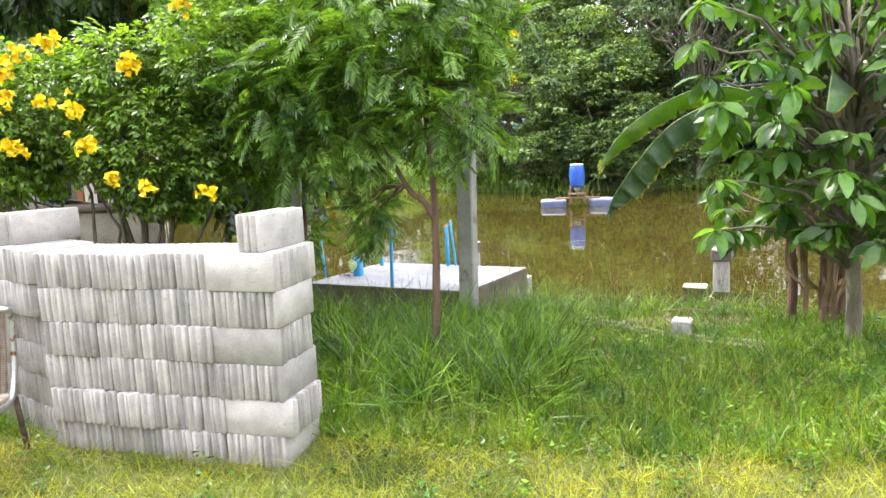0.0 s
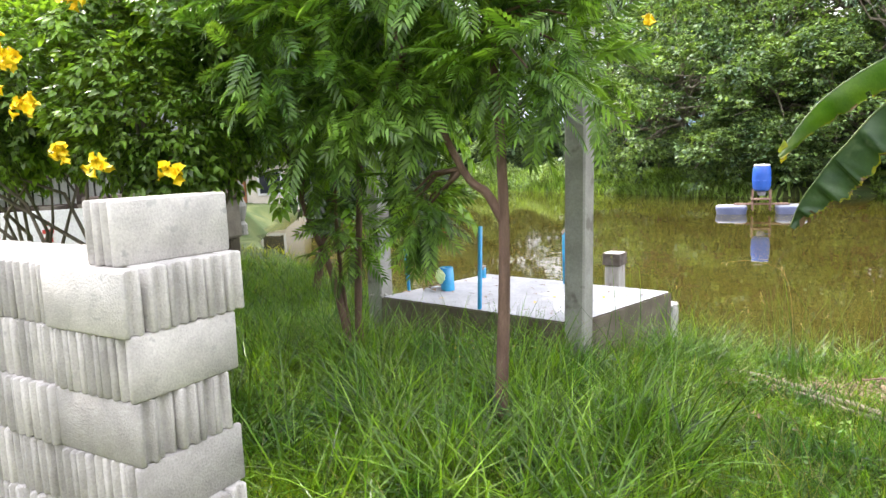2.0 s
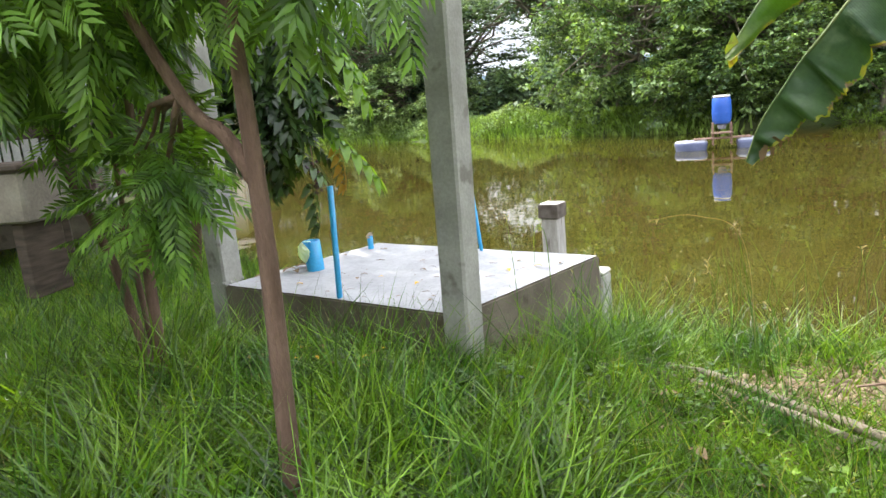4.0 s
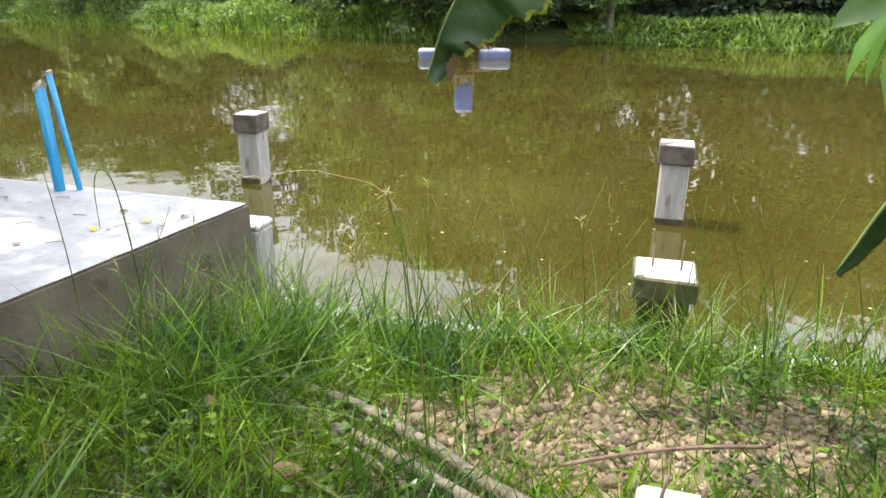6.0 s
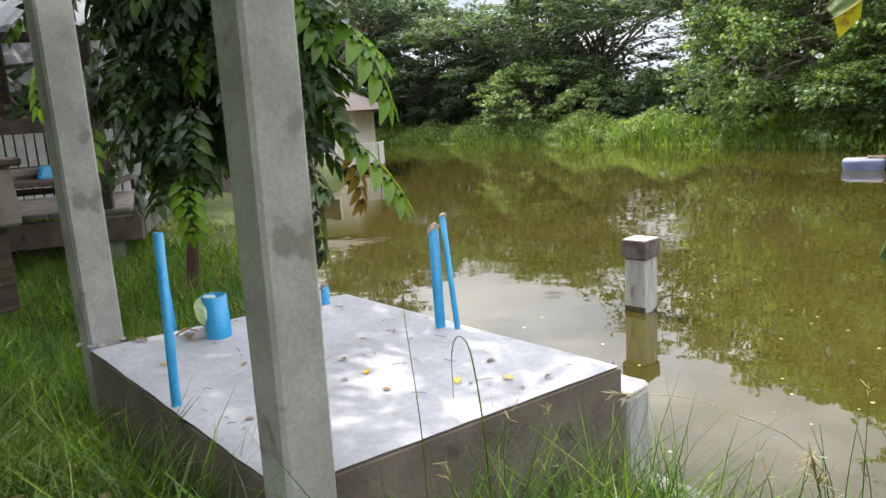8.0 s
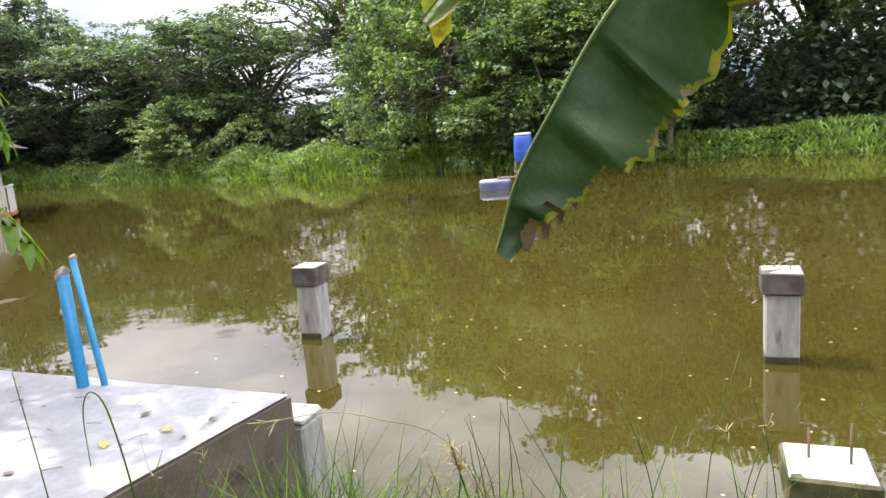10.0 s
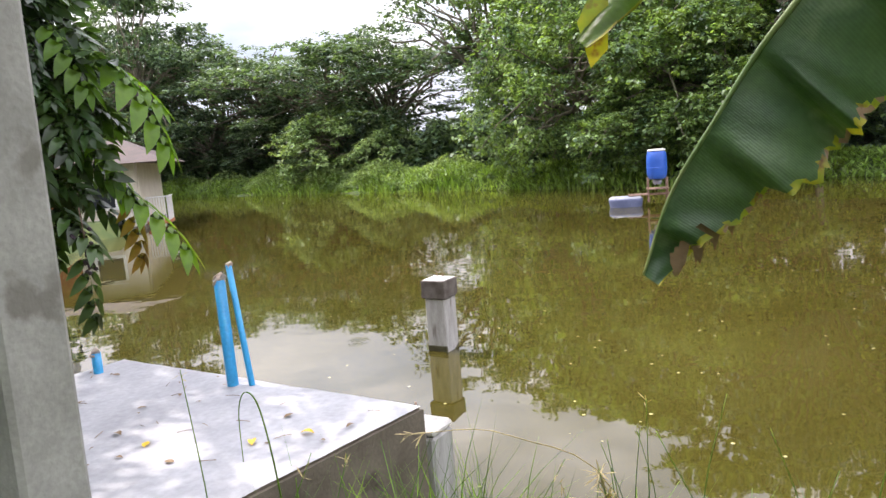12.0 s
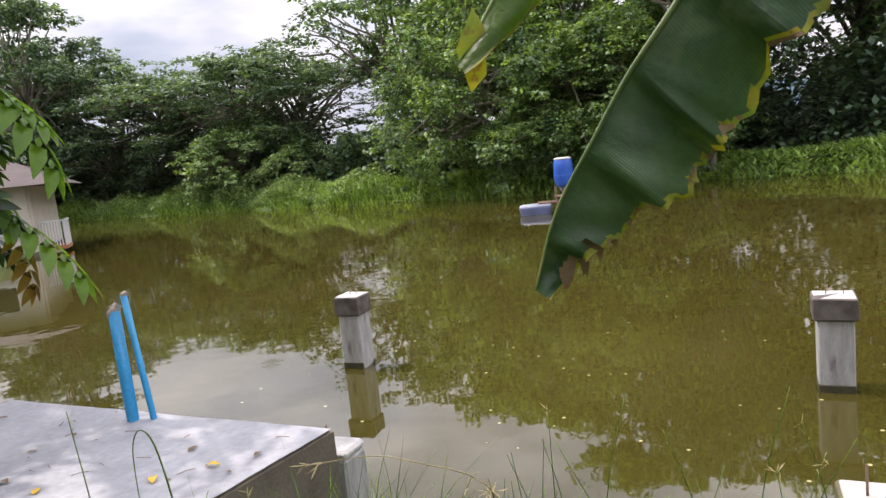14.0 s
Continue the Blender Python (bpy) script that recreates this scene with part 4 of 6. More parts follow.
# ---- raft and drum ----
def raft():
    RX, RY = 0.97, 24.55
    e = empty("feeder_raft", (RX, RY, 0.0), 4, "floating raft of two blue-grey tubs joined by rusty boards", "raft")
    for s in (-1, 1):
        bm = bmesh.new()
        rings = []
        for z, f in ((-0.1, 0.86), (0.0, 0.9), (0.16, 0.97), (0.22, 0.96), (0.26, 0.86), (0.27, 0.4)):
            ring = []
            for k in range(28):
                a = k * math.tau / 28
                c, d = math.cos(a), math.sin(a)
                ring.append(bm.verts.new((s * 0.82 + 0.46 * f * math.copysign(abs(c) ** 0.55, c), 0.36 * f * math.copysign(abs(d) ** 0.55, d), z)))
            rings.append(ring)
        for a, b in zip(rings, rings[1:]):
            for k in range(28):
                bm.faces.new((a[k], a[(k + 1) % 28], b[(k + 1) % 28], b[k]))
        bm.faces.new(rings[-1])
        for f in bm.faces:
            f.material_index = 1 if f.calc_center_median().z > 0.20 else 0
        part("tub_float", bm, [M["float"], M["floattop"]], e, "faded blue-grey tub", smooth=True)
    for y in (-0.15, 0.15):
        part("cross_board", box(1.5, 0.10, 0.035, (0, y, 0.275), 0.006), M["rust"], e, "brown cross board")
    for x in (-0.24, 0.24):
        for y in (-0.2, 0.2):
            part("frame_leg", box(0.035, 0.035, 0.62, (x, y, 0.1), 0.004), M["rust"], e, "rusty frame leg")
    part("frame_tray", box(0.56, 0.5, 0.03, (0, 0, 0.42), 0.004), M["rust"], e, "rusty tray")
    part("feed_spout", lathe([(0.09, 0.0), (0.12, 0.06), (0.12, 0.12)], 14, at=(0, 0, 0.54)), M["floattop"], e, "grey feed spout")
    d = empty("feed_drum", (RX, RY, 0.68), 4, "upright blue plastic drum with a white lid on a floating frame", "drum")
    part("barrel", lathe([(0.19, 0), (0.22, 0.03), (0.25, 0.12), (0.262, 0.3), (0.258, 0.5), (0.25, 0.64), (0.225, 0.71), (0.215, 0.73)], 32), M["drum"], d, smooth=True)
    part("hoop", lathe([(0.263, 0.285), (0.268, 0.30), (0.263, 0.315)], 32), M["drum"], d)
    part("lid", lathe([(0.226, 0.731), (0.232, 0.745), (0.226, 0.772), (0.17, 0.782)], 32), M["lid"], d, "white lid", smooth=True)


raft()


# ---- foliage helpers ----
LEAF_V = [(-0.0, 0, 0), (-0.22, 0.35, 0.05), (0, 1.0, -0.03), (0.22, 0.35, 0.05)]
LEAF_F = [[(0, 1, 2), (0, 2, 3)]]


def leaf_template(width, segs=3, fold=0.08, droop=0.2):
    """A pointed leaf along y, folded along its rib and drooping."""
    vs, fs = [(0, 0, 0)], []
    tri = []
    for i in range(1, segs + 1):
        t = i / (segs + 1)
        w = width * math.sin(math.pi * t ** 0.8)
        z = -droop * t * t
        vs += [(-w, t, z + fold * w * 2), (0, t, z), (w, t, z + fold * w * 2)]
    vs.append((0, 1, -droop))
    last = len(vs) - 1
    tri += [(0, 1, 2), (0, 2, 3)]
    for i in range(segs - 1):
        a = 1 + i * 3
        fs += [(a, a + 3, a + 4, a + 1), (a + 1, a + 4, a + 5, a + 2)]
    a = 1 + (segs - 1) * 3
    tri += [(a, last, a + 1), (a + 1, last, a + 2)]
    tri = [tri[0][::-1], tri[1][::-1], tri[2], tri[3]]
    return vs, ([fs, tri] if fs else [tri])


def round_leaf(width, segs=5, fold=0.1, droop=0.3):
    """An obovate leaf along y, broadest beyond its middle, with a short tip."""
    vs, fs = [(0, 0, 0)], []
    for i in range(1, segs + 1):
        t = i / (segs + 0.35)
        w = width * math.sin(math.pi * min(1, t ** 1.5)) ** 0.75
        z = -droop * t * t
        vs += [(-w, t, z + fold * w * (2 if i % 2 else 1.4)), (0, t, z), (w, t, z + fold * w * (1.5 if i % 2 else 2.1))]
    vs.append((0, 1, -droop * 1.05))
    last, a = len(vs) - 1, 1 + (segs - 1) * 3
    for i in range(segs - 1):
        j = 1 + i * 3
        fs += [(j, j + 3, j + 4, j + 1), (j + 1, j + 4, j + 5, j + 2)]
    return vs, [fs, [(0, 2, 1), (0, 3, 2), (a, last, a + 1), (a + 1, last, a + 2)]]


def frond_template(pairs, leaflet, width, droop=0.35, spread_deg=62, tip=True, segs=1):
    """A feathery leaf of paired leaflets along y, 1 long."""
    lv, lf = (LEAF_V, LEAF_F) if segs == 0 else leaf_template(width / leaflet, segs, 0.1, 0.15)
    lv = np.array(lv, float)
    if segs == 0:
        lv[:, 0] *= (width / leaflet) / 0.22
    pos, fw = [], []
    for i in range(pairs):
        t = 0.15 + 0.82 * i / max(1, pairs - 1)
        for s in (-1, 1):
            a = radians(spread_deg) * (1 - 0.35 * t)
            pos.append((0, t, -droop * t * t))
            fw.append((s * math.sin(a), math.cos(a), -0.25 - droop * t))
    if tip:
        pos.append((0, 0.98, -droop))
        fw.append((0, 1, -droop * 2))
    n = len(pos)
    ls = np.array([leaflet * (0.75 + 0.5 * math.sin(math.pi * (0.2 + 0.7 * k / n))) for k in range(n)])
    v1, f1 = spread(lv, lf, np.array(pos), frames(np.array(fw)), ls)
    rach = np.array([(-0.006, 0, 0), (0.006, 0, 0), (0.004, 0.5, -droop * 0.25), (-0.004, 0.5, -droop * 0.25), (0.002, 1, -droop), (-0.002, 1, -droop)])
    return joined([(v1, f1), (rach, [np.array([(0, 1, 2, 3), (3, 2, 4, 5)])])])


def blob_points(n, centre, radius, shell=0.5):
    """Points in an ellipsoid, more towards its skin."""
    d = RNG.normal(0, 1, (n, 3))
    d /= np.linalg.norm(d, axis=1, keepdims=True)
    r = shell + (1 - shell) * RNG.uniform(0, 1, n) ** 0.6
    return np.asarray(centre) + d * r[:, None] * np.asarray(radius), d


def limb_points(a, b, sag=0.1, n=6):
    a, b = np.asarray(a, float), np.asarray(b, float)
    t = np.linspace(0, 1, n)[:, None]
    p = a + (b - a) * t
    ln = np.linalg.norm(b - a)
    p[:, 2] += (sag * ln * np.sin(np.pi * t))[:, 0]
    w = RNG.normal(0, 0.03 * ln, (n, 3))
    w[0] = w[-1] = 0
    return p + w


# ---- far bank trees ----
TUFT_V = [(0, 0, 0), (0.34, 0.5, -0.03), (0, 1, -0.16), (-0.34, 0.5, -0.03)]
TUFT_F = [[(0, 1, 2, 3)]]


def far_tree(h, r, seed, leaves, mat, flat=0.6, low=0.42, size=0.30):
    rs = np.random.default_rng(seed)
    e = empty("pond_tree", (0, 0, 0), 0, "", "tree")
    fork = h * rs.uniform(0.16, 0.28)
    trunk = np.array([(0, 0, -0.3), (rs.normal(0, 0.12), rs.normal(0, 0.12), fork * 0.5), (rs.normal(0, 0.3), rs.normal(0, 0.3), fork), (rs.normal(0, 0.5), rs.normal(0, 0.5), h * 0.6)])
    wood = [tube(bent(trunk, 4), np.linspace(0.26, 0.12, 13) * h / 11, 7)]
    clumps = []
    n = int(20 + r * 4)
    for k in range(n):
        a = k * 2.4 + rs.uniform(-0.4, 0.4)
        q = math.sqrt((k + 0.5) / n)
        z = h * (low + (1 - low) * (1 - 0.55 * q * q) * rs.uniform(0.55, 0.97))
        if k % 3 == 2:
            z = h * rs.uniform(low * 0.75, low + 0.2)
        clumps.append((q * r * math.cos(a), q * r * math.sin(a), z, rs.uniform(0.75, 1.25)))
    for x, y, z, s in clumps:
        st = trunk[2] + (trunk[3] - trunk[2]) * rs.uniform(0, 0.8)
        wood.append(tube(limb_points(st, (x, y, z - 0.2), 0.08), np.linspace(0.10, 0.03, 6) * h / 11, 5))
    array_part("trunk", joined(wood), M["greybark"], e)
    cl = np.array(clumps)
    per = 16
    m = int(leaves * 1.3) // per
    k = rs.integers(0, len(cl), m)
    d = rs.normal(0, 1, (m, 3))
    d /= np.linalg.norm(d, axis=1, keepdims=True)
    d[:, 2] = np.where(rs.uniform(0, 1, m) < 0.75, abs(d[:, 2]), d[:, 2])
    big = r * 0.25 * cl[k, 3] * rs.uniform(0.75, 1.1, m)
    pad = cl[k, :3] + d * np.stack([big, big, big * flat * 1.25], 1) * (0.45 + 0.6 * rs.uniform(0, 1, m) ** 0.5)[:, None]
    own = np.repeat(np.arange(m), per)
    n = len(own)
    a, q = rs.uniform(0, math.tau, n), np.sqrt(rs.uniform(0, 1, n)) * np.repeat(rs.uniform(0.16, 0.40, m), per) * (r / 5)
    out = np.stack([np.cos(a), np.sin(a), 0 * a], 1)
    pos = pad[own] + out * q[:, None] + np.stack([0 * q, 0 * q, rs.normal(0, 0.05, n) - 0.45 * q * q], 1)
    dr = out + rs.normal(0, 0.35, (n, 3)) + d[own] * (0.5, 0.5, 0.2) - (0, 0, 0.3)
    v, f = spread(TUFT_V, TUFT_F, pos, frames(dr, roll=rs.uniform(-0.5, 0.5, n)), size * rs.uniform(0.5, 1.0, n))
    array_part("crown", (v, f), M[mat], e, kind="stuff")
    return e


def plant(proto, x, y, yaw, scale, label, cat="tree"):
    t = copy_thing(proto, pose(x, y, float(lift(x, y)), 0, 0, yaw) @ Matrix.Diagonal((*scale, 1)))
    t.matrix_basis = pose(x, y, float(lift(x, y)), 0, 0, yaw) @ Matrix.Diagonal((*scale, 1))
    return tagged(t, label, cat, "trees along the far bank")


def far_bank():
    a = far_tree(11, 5.2, 11, 14000, "far2")
    b = far_tree(11, 5.8, 12, 13000, "far1", flat=0.5)
    c = far_tree(11, 4.6, 13, 13000, "far1", low=0.2)
    d = far_tree(11, 5.6, 14, 5800, "far1", flat=0.4, low=0.5)
    f = far_tree(6.5, 4.6, 15, 20000, "far2", flat=0.8, low=0.04, size=0.22)
    L = ("tall broad-crowned dark green tree on the far bank of the pond", "spreading rain tree with an umbrella crown across the pond",
         "dense dark green tree behind the far bank", "tall airy tree with visible limbs across the pond")
    rows = [  # proto, x, y, width scale, height scale
        (c, -52, 66, 1.5, 1.15), (c, -44, 60, 1.4, 1.25), (c, -38, 54, 1.5, 1.45), (c, -36.5, 50, 1.1, 1.42), (b, 6.2, 31.8, 0.6, 1.0), (b, -32, 55, 1.2, 0.86), (d, -27, 53, 1.25, 0.90), (b, -21, 51, 1.3, 0.86), (b, -15.5, 48, 1.2, 0.80),
        (c, -24, 58, 1.0, 0.78), (d, -8.2, 46, 1.15, 1.12), (a, -4.3, 44, 1.1, 1.10), (d, -0.5, 48, 1.3, 1.35), (a, 1.2, 39, 1.05, 1.12),
        (a, 5.5, 39, 1.2, 1.30), (a, 9.0, 36.5, 1.1, 1.15), (a, 13.0, 36, 1.15, 1.2), (a, 17, 33.5, 1.05, 1.1), (c, 19.0, 39, 1.2, 1.15), (b, 21.5, 34, 1.1, 1.05), (c, 26, 36, 1.3, 1.2),
        (c, 31, 33, 1.4, 1.2), (c, 38, 33, 1.5, 1.3), (c, 27, 46, 1.6, 1.3), 
        (b, 23, 28.5, 0.9, 0.95), (c, -38, 52, 0.8, 0.65), (c, -31, 50.5, 0.7, 0.5), (c, -24.5, 49, 0.7, 0.48), (c, -19, 45.5, 0.6, 0.42)]
    for k, (p, x, y, w, h) in enumerate(rows):
        plant(p, x, y, (k * 83) % 360, (w * 0.95, w * 1.02, h), L[0] if p is a else L[1] if p is b else L[2] if p is c else L[3])
    for k, (x, y, w, h) in enumerate(((-3.4, 36.6, 0.70, 0.95), (-1.9, 35.0, 1.0, 1.25), (1.0, 33.0, 0.9, 1.1), (3.4, 33.2, 0.95, 0.95), (2.2, 32.6, 0.7, 0.6), (0.2, 32.4, 0.55, 0.5), (4.8, 34.5, 0.8, 0.8)  )):
        plant(f, x, y, k * 71, (w, w, h), "dense leafy tree overhanging the water from the far bank")
    for p in (a, b, c, d, f):
        for o in [p, *p.children]:
            bpy.data.objects.remove(o)
    # pale shrub
    s = far_tree(3.4, 2.6, 16, 8000, "far3", flat=0.8, low=0.10, size=0.22)
    for k, (x, y, w, h) in enumerate(((-17.5, 43.8, 1.25, 1.2), (-13.5, 43.0, 0.8, 0.85))):
        tagged(plant(s, x, y, k * 40, (w, w, h), "rounded pale green shrub draped with creepers on the far bank", "shrub"))
    for o in [s, *s.children]:
        bpy.data.objects.remove(o)


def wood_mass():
    """The deep wood behind the first trees, as a broken wall of thicket with haze in its colour."""
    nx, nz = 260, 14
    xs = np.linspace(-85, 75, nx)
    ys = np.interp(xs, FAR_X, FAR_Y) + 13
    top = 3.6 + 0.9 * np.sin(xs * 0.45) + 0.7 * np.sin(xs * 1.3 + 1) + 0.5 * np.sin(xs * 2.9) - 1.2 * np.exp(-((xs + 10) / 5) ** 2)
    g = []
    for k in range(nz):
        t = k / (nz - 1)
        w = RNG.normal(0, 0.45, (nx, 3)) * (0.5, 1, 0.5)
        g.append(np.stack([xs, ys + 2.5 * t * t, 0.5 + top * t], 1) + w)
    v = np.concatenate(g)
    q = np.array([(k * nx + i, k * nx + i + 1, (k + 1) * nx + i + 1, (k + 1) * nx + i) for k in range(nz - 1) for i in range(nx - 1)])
    tagged(new("backdrop", mesh_from("backdrop", v, [q], M["thicket"])), "deep wood closing the far bank, paled by painted haze", "woods", kind="structure")


wood_mass()


def understory():
    """Low dark scrub that fills the foot of the wood."""
    n = 130000
    x = RNG.uniform(-60, 45, n)
    y = np.interp(x, FAR_X, FAR_Y) + 3.2 + 7 * RNG.uniform(0, 1, n) ** 1.5
    top = 3.4 + 1.1 * np.sin(x * 0.7) + 0.8 * np.sin(x * 1.9 + 2) - 0.3 * np.exp(-((x + 10) / 5) ** 2)
    z = 0.6 + top * RNG.uniform(0, 1, n)
    v, f = spread(TUFT_V, TUFT_F, np.stack([x, y, z], 1), frames(RNG.normal(0, 1, (n, 3)) * (1, 1, 0.5)), RNG.uniform(0.22, 0.42, n))
    tagged(new("undergrowth", mesh_from("undergrowth", v, f, M["far1"])), "dark tangled undergrowth filling the foot of the far wood", "undergrowth", kind="stuff")


understory()


def bank_grass():
    n = 42000
    x = RNG.uniform(-46, 22, n)
    dist = RNG.uniform(-0.25, 3.4, n) ** 1.0
    y = np.interp(x, FAR_X, FAR_Y) + dist
    z = lift(x, y)
    hgt = RNG.uniform(0.35, 0.85, n) * (0.75 + 0.4 * np.sin(x * 0.9) * np.sin(x * 0.37 + 1))
    keep = (x < 1.5) | (x > 4.8) | (RNG.uniform(0, 1, n) < 0.05)
    x, y, z, hgt = x[keep], y[keep], z[keep], hgt[keep]
    hgt = hgt * np.where(x > 4, 0.5, 0.85)
    n = len(x)
    tv = [(-0.05, 0, 0), (0.05, 0, 0), (-0.045, 0.55, 0.1), (0.045, 0.55, 0.1), (0, 1.0, 0.45)]
    tf = [[(0, 1, 3, 2)], [(2, 3, 4)]]
    fw = np.stack([RNG.normal(0, 0.22, n), RNG.normal(-0.1, 0.22, n), np.ones(n)], 1)
    v, f = spread(tv, tf, np.stack([x, y, z - 0.05], 1), frames(fw, (1, 0, 0), RNG.uniform(0, 6.28, n)), np.stack([np.full(n, 0.8), hgt, np.full(n, 0.6)], 1))
    tagged(new("bank_grass", mesh_from("bank_grass", v, f, M["reed"])), "thick bright green grass and reeds covering the far bank", "grass", kind="stuff")
    n = 16000
    x = np.concatenate([RNG.uniform(-34, -7, n // 2), RNG.uniform(-26, -9, n // 2)])
    y = np.interp(x, FAR_X, FAR_Y) + RNG.uniform(0.1, 2.6, n)
    z = lift(x, y) + RNG.uniform(0.25, 0.85, n) * (0.8 + 0.4 * np.sin(x * 1.3))
    v, f = spread(LEAF_V, LEAF_F, np.stack([x, y, z], 1), frames(RNG.normal(0, 1, (n, 3)) * (1, 1, 0.3)), RNG.uniform(0.12, 0.26, n))
    tagged(new("creeper", mesh_from("creeper", v, f, M["far3"])), "pale leafy creeper growing over the far bank", "creeper", kind="stuff")


far_bank()
bank_grass()


# ---- near trees ----
def leafy(name, e, tmpl, pos, dr, size, mat, label="", up=(0, 0, 1)):
    v, f = spread(tmpl[0], tmpl[1], pos, frames(dr, up, RNG.normal(0, 0.5, len(pos))), size)
    return array_part(name, (v, f), M[mat], e, label, kind="stuff")


def neem_trees():
    fr = frond_template(9, 0.30, 0.036, 0.30, segs=0)
    def one(base, stems, clumps, n, label):
        e = empty("shade_tree", base, 0, label, "tree", "young trees round the slab")
        b = np.array(base)
        w = [tube(bent(np.array(s[0]) - b, 5), np.linspace(s[1], s[2], (len(s[0]) - 1) * 5 + 1), 9) for s in stems]
        pos, dr, twg = [], [], []
        for c, r, k in clumps:
            m = int(n * k)
            p, d = blob_points(m, c, r, 0.25)
            pos.append(p - b)
            d = d * (1, 1, 0.5) + RNG.normal(0, 0.65, d.shape) - (0, 0, 0.12)
            dr.append(d)
            st = np.array(stems[0][0][-1]) - b
            for _ in range(5):
                tgt = p[RNG.integers(m)] - b
                near = min((np.array(q) - b for s in stems for q in s[0][1:]), key=lambda q: np.linalg.norm(q - tgt))
                w.append(tube(limb_points(near, tgt, 0.08, 5), np.linspace(0.014, 0.004, 5), 5))
        array_part("trunk", joined(w), M["bark"], e, "reddish brown trunk and limbs", smooth=True)
        pos, dr = np.concatenate(pos), np.concatenate(dr)
        leafy("crown", e, fr, pos, dr, RNG.uniform(0.15, 0.28, len(pos)), "neem", "feathery green leaves")
    one((-0.39, 4.95, 0.65), [
        ([(-0.44, 4.99, 0.6), (-0.405, 4.98, 1.1), (-0.38, 4.97, 1.6), (-0.385, 4.97, 2.1), (-0.43, 5.0, 2.7), (-0.5, 5.05, 3.6)], 0.036, 0.016),
        ([(-0.380, 4.97, 1.76), (-0.46, 4.96, 1.90), (-0.58, 4.95, 2.02), (-0.85, 4.9, 2.6), (-1.1, 4.9, 3.1)], 0.026, 0.012)],
        [((-0.75, 5.0, 3.15), (0.8, 0.7, 0.75), 0.30), ((-0.25, 5.05, 2.55), (0.38, 0.4, 0.35), 0.10), ((-1.35, 5.0, 2.7), (0.6, 0.6, 0.55), 0.17), ((-1.05, 5.0, 2.35), (0.4, 0.4, 0.2), 0.07),
         ((-0.2, 5.2, 3.3), (0.45, 0.5, 0.6), 0.12), ((-0.92, 5.2, 1.80), (0.10, 0.10, 0.2), 0.03), ((-1.1, 5.4, 3.7), (1.1, 0.8, 0.5), 0.18)], 2100,
        "young tree with feathery green leaves and a slim reddish trunk")
    one((-1.8, 5.9, 0.58), [
        ([(-1.80, 5.90, 0.5), (-1.78, 5.90, 1.2), (-1.74, 5.92, 1.9), (-1.72, 5.95, 2.9)], 0.034, 0.014),
        ([(-1.83, 5.90, 0.5), (-1.98, 5.90, 1.25), (-2.22, 5.92, 1.8), (-2.5, 5.95, 2.7)], 0.030, 0.012),
        ([(-1.86, 5.95, 0.5), (-2.02, 6.05, 1.4), (-2.05, 6.1, 2.4)], 0.020, 0.010)],
        # The last clump, above z 4, is added high up to dapple the slab.
        [((-1.75, 5.95, 2.95), (0.6, 0.45, 0.6), 0.32), ((-2.6, 6.0, 2.8), (0.6, 0.5, 0.6), 0.35), ((-2.1, 5.9, 3.6), (0.9, 0.7, 0.5), 0.25), ((-1.95, 5.95, 2.1), (0.3, 0.3, 0.2), 0.05), ((-1.86, 5.95, 1.58), (0.14, 0.2, 0.25), 0.03), ((-2.7, 6.7, 4.3), (1.2, 0.7, 0.35), 0.35)], 1600,
        "multi-stemmed young tree with feathery leaves beside the slab")


